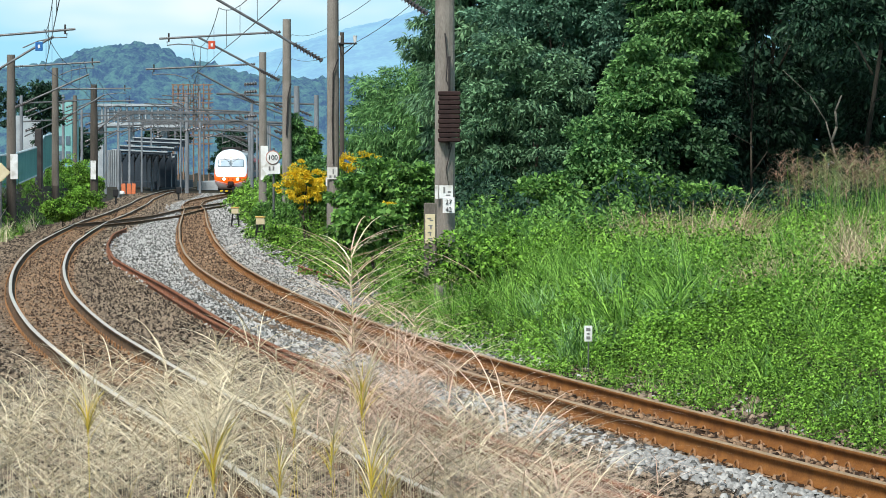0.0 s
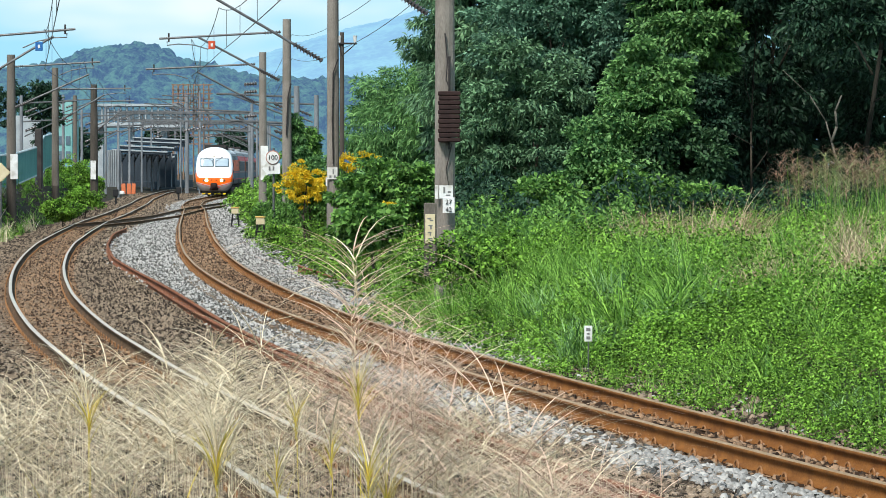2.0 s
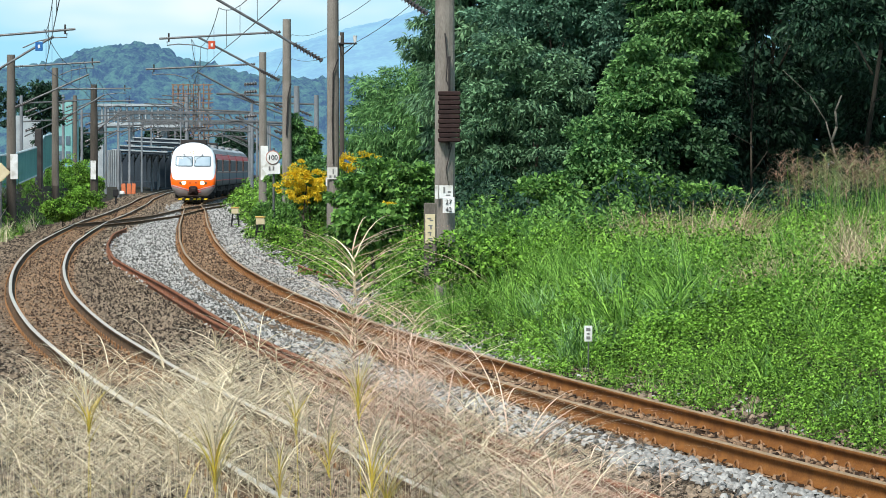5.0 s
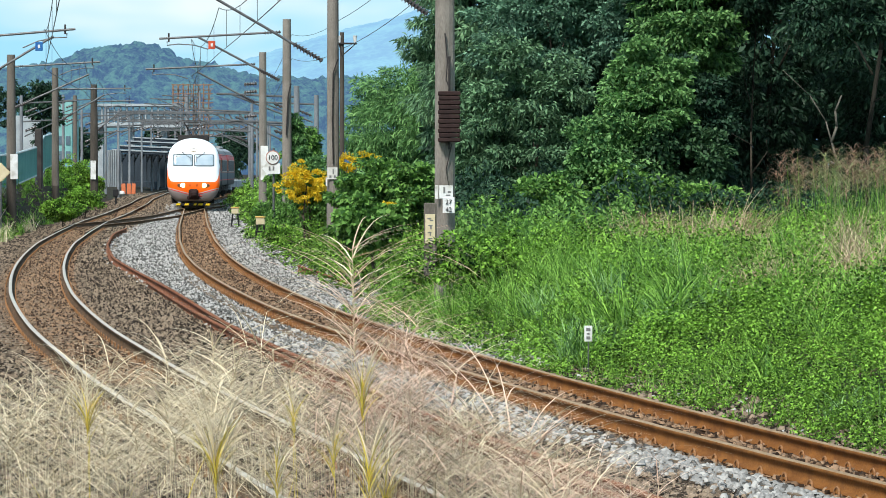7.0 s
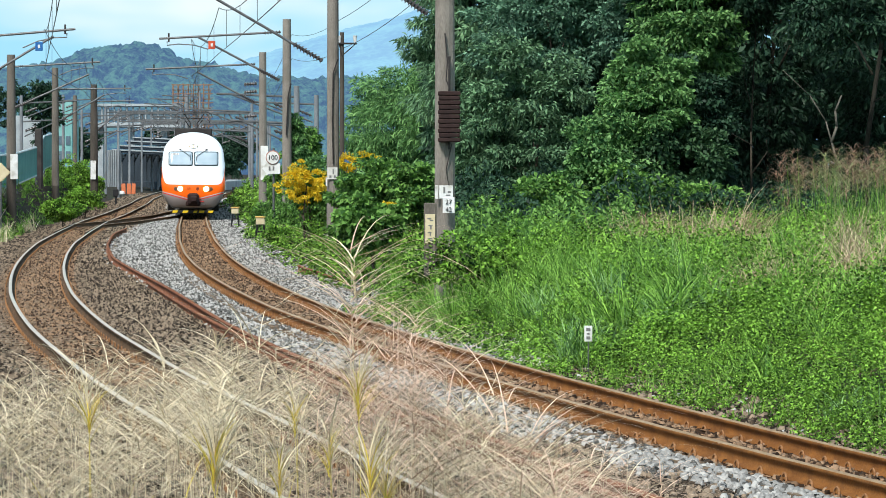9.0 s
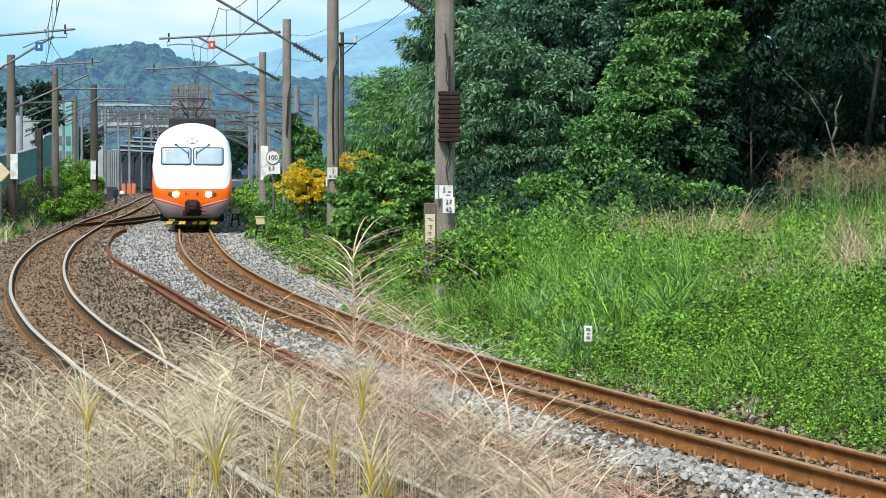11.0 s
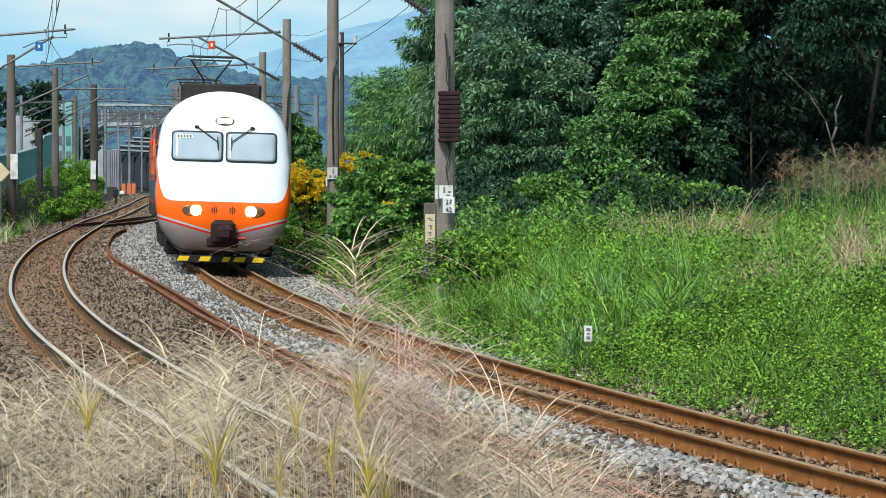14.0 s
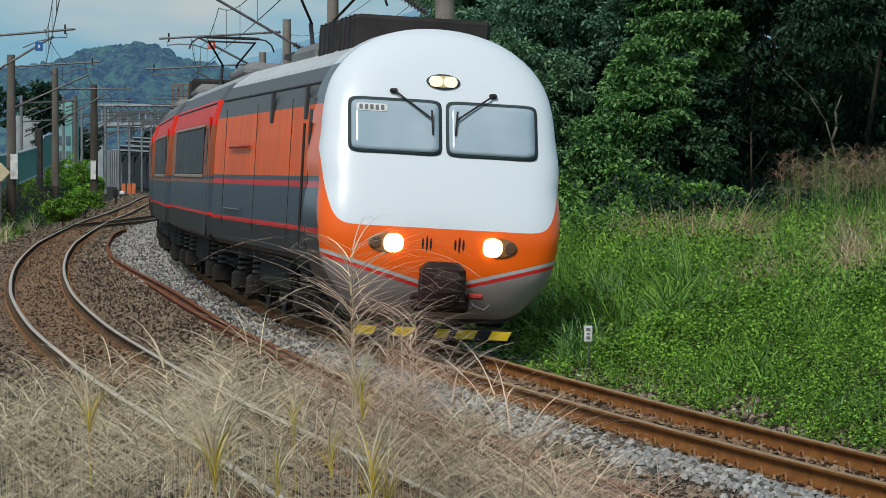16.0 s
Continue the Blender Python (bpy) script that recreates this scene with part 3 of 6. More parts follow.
# ---- bank cover ----
def scatter(n, y0, y1, a0, a1, line):
    y = rng.uniform(y0, y1, n)
    a = rng.uniform(a0, a1, n)
    x = line(y) + a
    return np.stack([x, y, land(x, y)], -1), a


def weeds(name, n, y0, y1, a0, a1, mat, size, high, label, per=11, line=xa):
    """Leafy plants: leaves in loose rosettes up a short stem."""
    C, a = scatter(n, y0, y1, a0, a1, line)
    if a0 < 0:
        a, a0 = -a, -a1
    edge = step(a + rng.normal(0, 0.25, n), a0 - 0.1, a0 + 1.5)
    lump = np.array([noise.noise(Vector((p[0] * 1.5, p[1] * 0.75, 3.0))) + 0.6 * noise.noise(Vector((p[0] * 4.0, p[1] * 2.0, 9.0))) for p in C])
    lump = np.clip(0.5 + 0.85 * lump, 0, 1)
    edge = edge * np.where(a < a0 + 1.1, step(lump, 0.25, 0.55), 1)
    keep = (edge > 0.04) & (rng.uniform(size=n) < 0.3 + 0.7 * step(a, a0, a0 + 0.9)) & (rng.uniform(size=n) < 0.05 + 1.5 * np.clip(lump - 0.12, 0, 1))
    C, edge, lump = C[keep], edge[keep], lump[keep]
    n = len(C)
    hgt = (0.06 + high * (0.10 + 1.1 * lump ** 1.3) * edge) * rng.uniform(0.6, 1.15, n)
    f = rng.uniform(0.15, 1.0, (n, per)) ** 0.7
    az = rng.uniform(0, 2 * math.pi, (n, per))
    out = np.stack([np.cos(az), np.sin(az), 0 * az], -1)
    P = C[:, None] + out * (size * rng.uniform(0.1, 1.5, (n, per, 1)))
    P[..., 2] += hgt[:, None] * f
    D = (out + (0, 0, 0.1) + rng.normal(size=out.shape) * 0.5).reshape(-1, 3)
    D /= np.linalg.norm(D, axis=1, keepdims=True)
    s = size * rng.uniform(0.6, 1.3, n * per)
    V, F = leaves(P.reshape(-1, 3), D, s, s * 0.55, 0.25)
    return tagged(new(name, np_mesh(name, V, F, mat)), label, "weeds", kind="stuff")


def grass(name, tufts, per, y0, y1, a0, a1, mat, h, w, label, lean=0.28, line=xa):
    T, a = scatter(tufts, y0, y1, a0, a1, line)
    P = np.repeat(T, per, 0) + rng.normal(size=(tufts * per, 3)) * (0.07, 0.07, 0)
    n = len(P)
    H = np.repeat(rng.uniform(0.6, 1.15, tufts), per) * rng.uniform(0.55, 1.1, n) * h
    V, F = blades(P, H, np.abs(rng.normal(0, lean, n)) + 0.05, rng.uniform(0, 2 * math.pi, n), w * rng.uniform(0.6, 1.3, n), 5, bend=rng.uniform(0.3, 2.1, n))
    return tagged(new(name, np_mesh(name, V, F, mat)), label, "grass", kind="stuff")


weeds("weeds", 30000, 26, 44, 0.85, 7.5, M_WEED, 0.038, 0.50, "low bright green leafy weeds on the near bank")
weeds("weeds", 19000, 42, 62, 0.95, 10.0, M_WEED, 0.055, 0.55, "low bright green leafy weeds on the bank")
weeds("weeds", 10000, 58, 132, 1.75, 7.0, M_WEED, 0.095, 0.7, "tall green weeds along the track")
grass("grass", 150, 80, 36, 66, 3.6, 12.5, M_GRASS, 1.0, 0.012, "long green grass tussocks on the bank", 0.5)
grass("grass", 210, 44, 52, 92, 2.5, 10.0, M_GRASS, 0.95, 0.015, "tall green grass below the trees", 0.45)
grass("grass", 130, 46, 38, 68, 5.5, 13.0, M_PALEGRASS, 0.95, 0.010, "pale flowering grass on the bank", 0.5)
grass("grass", 110, 40, 48, 64, 2.0, 4.2, M_GRASS, 1.0, 0.014, "grass tussocks round the mast's foot", 0.45)
grass("grass", 44, 40, 52.5, 56.5, 1.6, 2.3, M_GRASS, 0.85, 0.013, "grass before the mast's foot", 0.4)
grass("grass", 520, 22, 28, 50, 1.5, 8.0, M_GRASS, 0.42, 0.008, "small grass tufts among the weeds", 0.5)
weeds("weeds", 15000, 42, 70, 2.6, 12.0, M_WEED, 0.060, 0.75, "tall leafy weeds among the grass")
weeds("weeds", 4600, 130, 270, 1.9, 9.0, M_WEED, 0.15, 0.9, "green weeds beside the far track")
weeds("weeds", 5200, 112, 215, -8.5, -2.0, M_WEED, 0.11, 0.6, "green weeds below the sheet fence", line=xb)
grass("grass", 260, 26, 108, 200, -8.0, -2.0, M_GRASS, 0.9, 0.02, "green grass below the sheet fence", 0.3, xb)
grass("dry_grass", 90, 26, 105, 140, -6.0, -1.9, M_STRAW, 1.0, 0.018, "dry grass at the fence's foot", 0.3, xb)
grass("dry_grass", 34, 44, 43, 52, 4.2, 6.4, M_PINK, 0.6, 0.006, "dry seeding grass among the weeds", 0.5)


grass("dry_grass", 110, 36, 41, 58, 5.6, 9.5, M_DRYSEED, 0.8, 0.009, "dry brown seeding grass among the green", 0.6)
grass("dry_grass", 16, 26, 37, 41, 3.2, 4.4, M_DRY, 0.35, 0.008, "withered brown grass in a hollow of the weeds", 0.8)


def tussock(x, y, n, h, w, mat, label, round_=0.16):
    """One clump of long arching blades from a common root."""
    P = np.array([x, y, 0.0]) + rng.normal(size=(n, 3)) * (round_, round_, 0)
    P[:, 2] = land(P[:, 0], P[:, 1])
    V, F = blades(P, h * rng.uniform(0.5, 1.1, n), np.abs(rng.normal(0.25, 0.28, n)), rng.uniform(0, 2 * math.pi, n), w * rng.uniform(0.6, 1.3, n), 6, bend=rng.uniform(0.5, 2.0, n))
    tagged(new("grass_tussock", np_mesh("grass_tussock", V, F, mat)), label, "grass tussock", "tussocks on the bank")


for k in range(120):
    y = rng.uniform(43, 66)
    x = float(xa(y)) + rng.uniform(3.0, 10.5) * (y - 20) / 40
    blue = k % 3 == 0
    tussock(x, y, 100, rng.uniform(0.5, 0.95), 0.015, M_BLUEGRASS if blue else M_GRASS, "blue-green clump of long arching grass" if blue else "bright green clump of long arching grass")
for u, v, n, h in ((1020, 585, 150, 0.85), (1060, 560, 170, 0.95), (1110, 565, 170, 0.9), (1180, 575, 190, 0.95), (1220, 560, 170, 0.9), (1000, 545, 130, 0.8), (1390, 560, 170, 0.8), (1360, 660, 110, 0.5), (1330, 640, 90, 0.5), (1500, 700, 90, 0.45), (960, 520, 130, 0.8), (1280, 520, 150, 0.9), (1450, 520, 150, 0.9)):
    y = 46.0 - (v - 560) * 0.09
    blue = u % 60 == 0
    tussock((u - 784) / 6300 * y, y, n, h, 0.021, M_BLUEGRASS if blue else M_GRASS, "blue-green clump of long arching grass" if blue else "bright green clump of long arching grass", 0.13)
for x, y, n, h in ((4.14, 46.2, 320, 0.85), (4.5, 47.0, 320, 0.9), (5.79, 51.8, 380, 1.05), (5.6, 48.2, 380, 1.0), (6.1, 50.0, 320, 1.0), (4.6, 58.6, 200, 1.3), (4.9, 59.0, 260, 1.4), (3.4, 60.2, 200, 1.3), (3.8, 61.0, 200, 1.3), (6.4, 56.0, 260, 1.15)):
    tussock(x, y, n, h, 0.014, M_DRYSEED, "dry pinkish-brown seeding grass among the weeds", 0.30)


# ---- train ----
def side_paint(name, stops, gloss=0.38):
    """Painted steel in level bands: stops are (height, colour)."""
    m, nt, bs = base_mat(name)
    tc = nt.nodes.new("ShaderNodeTexCoord")
    sp = nt.nodes.new("ShaderNodeSeparateXYZ")
    nt.links.new(tc.outputs["Object"], sp.inputs[0])
    rp = ramp_node(nt, [(z / 4.0, c) for z, c in stops], True)
    nt.links.new(math_node(nt, "DIVIDE", sp.outputs[2], 4.0), rp.inputs[0])
    dirt = ramp_node(nt, [(0.35, (0.82, 0.82, 0.82)), (0.65, (1, 1, 1))])
    nt.links.new(noise_out(nt, 2.5, 5, stretch=(1, 1, 0.35)), dirt.inputs[0])
    mx = nt.nodes.new("ShaderNodeMix")
    mx.data_type, mx.blend_type = "RGBA", "MULTIPLY"
    mx.inputs[0].default_value = 1.0
    nt.links.new(rp.outputs[0], mx.inputs[6])
    nt.links.new(dirt.outputs[0], mx.inputs[7])
    nt.links.new(mx.outputs[2], bs.inputs["Base Color"])
    bs.inputs["Roughness"].default_value = gloss
    bs.inputs["Specular IOR Level"].default_value = 0.05
    return m


GREY, DARKGREY, ORANGE, RED, SILVER, SLATE = (0.11, 0.11, 0.115), (0.05, 0.05, 0.054), (1.0, 0.14, 0.004), (0.74, 0.03, 0.025), (0.50, 0.51, 0.52), (0.065, 0.085, 0.11)
BANDS = [(0.0, DARKGREY), (1.36, RED), (1.43, SLATE), (1.93, RED), (2.01, SLATE), (2.07, ORANGE), (2.98, GREY), (3.50, (0.60, 0.62, 0.64))]
M_SIDE = side_paint("train_side_paint", BANDS)
M_CARSIDE = side_paint("coach_side_paint", [(0.0, DARKGREY), (1.40, RED), (1.45, SLATE), (1.93, (0.30, 0.12, 0.08)), (2.0, SLATE), (2.05, (0.36, 0.09, 0.03)), (2.9, (0.78, 0.03, 0.012)), (3.32, GREY), (3.62, (0.40, 0.41, 0.42))])


def nose_paint():
    m, nt, bs = base_mat("train_nose_paint")
    tc = nt.nodes.new("ShaderNodeTexCoord")
    sp = nt.nodes.new("ShaderNodeSeparateXYZ")
    nt.links.new(tc.outputs["Object"], sp.inputs[0])
    x, y, z = sp.outputs
    ax = math_node(nt, "ABSOLUTE", x)
    v = math_node(nt, "SUBTRACT", z, math_node(nt, "MULTIPLY", ax, 0.27))
    # skirt grey is lightened to hold the headlamps' glow on it
    rp = ramp_node(nt, [(0.0, (0.35, 0.30, 0.29)), (0.71 / 4, RED), (0.765 / 4, SILVER), (0.80 / 4, ORANGE), (0.99, ORANGE)], True)
    nt.links.new(math_node(nt, "DIVIDE", v, 4.0), rp.inputs[0])
    edge = math_node(nt, "ADD", 1.52, math_node(nt, "MULTIPLY", math_node(nt, "POWER", math_node(nt, "DIVIDE", ax, 1.43), 18.0), 0.40))
    white = math_node(nt, "GREATER_THAN", z, edge)
    col = mix_node(nt, white, rp.outputs[0], (0.75, 0.81, 0.87))
    sr = ramp_node(nt, [(h / 4.0, c) for h, c in BANDS], True)
    nt.links.new(math_node(nt, "DIVIDE", z, 4.0), sr.inputs[0])
    back = math_node(nt, "MULTIPLY", math_node(nt, "GREATER_THAN", y, math_node(nt, "ADD", 0.40, math_node(nt, "MULTIPLY", math_node(nt, "MAXIMUM", math_node(nt, "SUBTRACT", z, 1.45), 0.0), 0.38))), math_node(nt, "GREATER_THAN", 3.50, z))
    col = mix_node(nt, back, col, sr.outputs[0])
    nt.links.new(col, bs.inputs["Base Color"])
    bs.inputs["Roughness"].default_value = 0.3
    return m


M_NOSE = nose_paint()
M_ROOF = surface("train_roof", (0.12, 0.12, 0.12), (0.26, 0.26, 0.26), 1, 20, 0.6, 0.1)
M_ROOFDARK = surface("sooty_roof_box", (0.018, 0.016, 0.016), (0.05, 0.045, 0.043), 2, 20, 0.7, 0.2)
M_RUBBER = surface("window_rubber", (0.035, 0.05, 0.055), (0.06, 0.08, 0.085), 5, 40, 0.6, 0)
M_UNDER = surface("underframe", (0.012, 0.011, 0.010), (0.045, 0.04, 0.036), 2, 20, 0.8, 0.3)
M_SPRING = surface("dull_grey_spring", (0.05, 0.046, 0.042), (0.17, 0.155, 0.145), 2, 20, 0.6, 0.2)
M_HAZARDY = surface("yellow_stripe_paint", (0.62, 0.42, 0.01), (0.80, 0.56, 0.03), 3, 30, 0.6, 0.1)
M_CHROME = surface("lamp_housing", (0.30, 0.12, 0.04), (0.45, 0.22, 0.10), 3, 30, 0.3, 0, metal=0.4)
M_LAMP = glow_mat("headlamp_on", (1.0, 0.74, 0.36), 9.0)
M_LAMPDIM = glow_mat("marker_lamp_on", (1.0, 0.80, 0.55), 0.7)
M_UNLIT = surface("unlit_lamp_glass", (0.10, 0.05, 0.03), (0.20, 0.11, 0.07), 5, 40, 0.3, 0)
M_REDHOSE = surface("red_cock", (0.30, 0.03, 0.03), (0.45, 0.06, 0.05), 5, 40, 0.5, 0)


def pane_mat():
    m, nt, bs = base_mat("windscreen_glass_with_sky")
    # pale blue base paints the sky's reflection onto the glass
    rp = ramp_node(nt, [(0.3, (0.34, 0.44, 0.52)), (0.7, (0.46, 0.55, 0.62))])
    nt.links.new(noise_out(nt, 1.6, 2), rp.inputs[0])
    nt.links.new(rp.outputs[0], bs.inputs["Base Color"])
    bs.inputs["Roughness"].default_value = 0.08
    bs.inputs["Coat Weight"].default_value = 0.6
    return m


M_PANE = pane_mat()
M_SIDEPANE = surface("tinted_side_glass", (0.012, 0.012, 0.015), (0.03, 0.03, 0.035), 2, 10, 0.45, 0)

HALF = [(0.0, 0.38), (0.55, 0.38), (0.93, 0.39), (1.02, 0.44), (1.31, 0.80), (1.45, 1.10), (1.485, 1.40), (1.475, 2.0), (1.455, 2.65), (1.43, 3.00), (1.35, 3.32), (1.17, 3.58), (0.85, 3.82), (0.45, 3.955), (0.0, 4.0)]
MID = np.array([0.0, 2.0])


def outline(half, n=72):
    """A closed cross-section, mirrored, at even angles about MID."""
    p = np.array(half)
    p = np.concatenate([p, (p * (-1, 1))[-2:0:-1]])
    q = np.concatenate([p[-3:], p, p[:3]])
    ang = np.unwrap(np.arctan2(p[:, 1] - MID[1], p[:, 0] - MID[0]))
    rad = np.hypot(p[:, 0], p[:, 1] - MID[1])
    th = np.linspace(-math.pi / 2, 1.5 * math.pi, n, endpoint=False)
    a = np.concatenate([ang - 2 * math.pi, ang, ang + 2 * math.pi])
    return th, np.interp(th, a, np.tile(rad, 3))


N_TH, N_RAD = outline(HALF, 96)
N_RAD = (np.roll(N_RAD, 1) + 2 * N_RAD + np.roll(N_RAD, -1)) / 4


def nose_y(x, z):
    """How far the nose's skin lies behind its foremost point."""
    x, z = np.asarray(x, float), np.asarray(z, float)
    th = np.mod(np.arctan2(z - MID[1], x) + math.pi / 2, 2 * math.pi) - math.pi / 2
    R = np.interp(th, np.append(N_TH, 1.5 * math.pi), np.append(N_RAD, N_RAD[0]))
    r = np.clip(np.hypot(x, z - MID[1]) / R, 0, 1)
    rake = 0.34 * np.clip(z - 1.45, 0, 9) ** 1.15 + 0.35 * np.clip(0.95 - z, 0, 9)
    return rake + 0.07 * r ** 2 + 0.36 * (1 - np.sqrt(1 - np.minimum(r, 0.9999) ** 10))


def nose_shell(length):
    r = np.array([0.0005, 0.15, 0.3, 0.45, 0.58, 0.68, 0.76, 0.83, 0.88, 0.92, 0.95, 0.97, 0.985, 0.995, 0.9999])
    X = r[:, None] * N_RAD * np.cos(N_TH)
    Z = MID[1] + r[:, None] * N_RAD * np.sin(N_TH)
    Y = nose_y(X, Z)
    # side skirt and cab walls behind the face
    back = [np.maximum(Y[-1], y) for y in np.linspace(1.1, length, 6)]
    X = np.concatenate([X, np.tile(X[-1], (6, 1))])
    Z = np.concatenate([Z, np.tile(Z[-1], (6, 1))])
    Y = np.concatenate([Y, back])
    return np.stack([X, Y, Z], -1).reshape(-1, 3), grid_faces(len(X), len(N_TH), close=True)


def skin_patch(x0, x1, z0, z1, proud, rad=0.08, n=14):
    """A rounded panel lying on the nose's skin."""
    bm = bmesh.new()
    cx, cz, hx, hz = (x0 + x1) / 2, (z0 + z1) / 2, (x1 - x0) / 2, (z1 - z0) / 2
    rings = []
    for k in np.linspace(0.0, 1.0, 7)[1:]:
        ring = []
        for i in range(n * 4):
            a = 2 * math.pi * (i + 0.5) / (n * 4)
            q, pw = (abs(math.cos(a)), abs(math.sin(a))), min(hx, hz) / rad
            e = 2 / max(2.0, 2 * pw ** 1.35)
            px, pz = math.copysign(q[0] ** e, math.cos(a)) * hx * k, math.copysign(q[1] ** e, math.sin(a)) * hz * k
            X, Z = cx + px, cz + pz
            ring.append(bm.verts.new((X, float(nose_y(X, Z)) - proud, Z)))
        rings.append(ring)
    bm.faces.new(rings[0])
    m = n * 4
    for a, b in zip(rings, rings[1:]):
        for i in range(m):
            bm.faces.new((a[i], b[i], b[(i + 1) % m], a[(i + 1) % m]))
    rim = [bm.verts.new(v.co + Vector((0, proud + 0.01, 0))) for v in rings[-1]]
    for i in range(m):
        bm.faces.new((rings[-1][i], rim[i], rim[(i + 1) % m], rings[-1][(i + 1) % m]))
    bmesh.ops.recalc_face_normals(bm, faces=bm.faces)
    return bm


def hull(y0, y1, half):
    """A car body between y0 and y1 with rounded ends."""
    p = np.array(half)
    p = np.concatenate([p, (p * (-1, 1))[-2:0:-1]])
    rows, ys = [], [(y0, 0.93), (y0 + 0.06, 0.975), (y0 + 0.22, 1.0), (y1 - 0.22, 1.0), (y1 - 0.06, 0.975), (y1, 0.93)]
    for y, s in ys:
        c = np.array([0, 2.2])
        q = c + (p - c) * s
        rows.append(np.column_stack([q[:, 0], np.full(len(q), y), q[:, 1]]))
    V = np.array(rows).reshape(-1, 3)
    bm = bmesh.new()
    vs = [bm.verts.new(v) for v in V]
    n = len(p)
    for f in grid_faces(len(rows), n, close=True):
        bm.faces.new([vs[i] for i in f])
    bm.faces.new(vs[:n][::-1])
    bm.faces.new(vs[-n:])
    bmesh.ops.recalc_face_normals(bm, faces=bm.faces)
    return bm


BODY = [(0.0, 0.98), (1.30, 0.98), (1.40, 1.06), (1.43, 1.40), (1.43, 2.0), (1.43, 2.60), (1.405, 2.98), (1.33, 3.30), (1.16, 3.56), (0.84, 3.79), (0.44, 3.92), (0.0, 3.95)]


def bogie(parent, y):
    b = part("bogie", box((1.7, 3.0, 0.28), (0, y, 0.55), 0.05), M_UNDER, parent, "dark bogie with coil springs")
    for dy in (-1.15, 1.15):
        for sx in (-1, 1):
            part("wheel", rod((sx * 0.50, y + dy, 0.43), (sx * 0.64, y + dy, 0.43), 0.43, 0.43, 24), M_STEELDARK, b, "steel wheel")
            bm = bmesh.new()
            for k in range(5):
                add_rod(bm, (sx * 1.02, y + dy, 0.52 + k * 0.085), (sx * 1.02, y + dy, 0.56 + k * 0.085), 0.13, 0.13, 12)
            part("spring", bm, M_SPRING, b, "coil spring")
            part("axle_box", box((0.34, 0.36, 0.3), (sx * 1.05, y + dy, 0.42), 0.04), M_UNDER, b)
    return b


def pantograph(parent, y, z0, z1):
    p = part("pantograph", box((1.1, 1.3, 0.10), (0, y, z0 + 0.05), 0.02), M_STEELDARK, parent, "raised dark pantograph")
    for sx in (-1, 1):
        part("lower_arm", rod((sx * 0.22, y - 0.5, z0 + 0.1), (sx * 0.16, y + 0.6, z0 + (z1 - z0) * 0.5), 0.035), M_STEELDARK, p)
        part("upper_arm", rod((sx * 0.14, y + 0.6, z0 + (z1 - z0) * 0.5), (sx * 0.52, y - 0.25, z1 - 0.08), 0.022), M_STEELDARK, p)
        part("horn", tube([(sx * 0.55, y - 0.25, z1), (sx * 0.75, y - 0.25, z1 - 0.03), (sx * 0.88, y - 0.25, z1 - 0.13), (sx * 0.94, y - 0.25, z1 - 0.28)], 0.02), M_STEELDARK, p)
    for dy in (-0.42, -0.08):
        part("collector", box((1.2, 0.05, 0.05), (0, y + dy, z1), 0.01), M_STEELDARK, p)
    part("crossbar", rod((-0.5, y - 0.25, z1 - 0.09), (0.5, y - 0.25, z1 - 0.09), 0.02), M_STEELDARK, p)
    return p


def stroke(parent, text, x, y, z, size, mat, turn):
    c = bpy.data.curves.new("lettering", "FONT")
    c.body, c.size, c.extrude, c.align_x, c.align_y = text, size, 0.002, "CENTER", "CENTER"
    c.materials.append(mat)
    ob = new("lettering", c)
    ob.matrix_basis = Matrix.Translation((x, y, z)) @ turn
    if parent:
        ob.parent = parent
    return ob


CAR1, CAR2 = 15.6, 14.6
UPRIGHT = Matrix.Rotation(math.pi / 2, 4, "X")


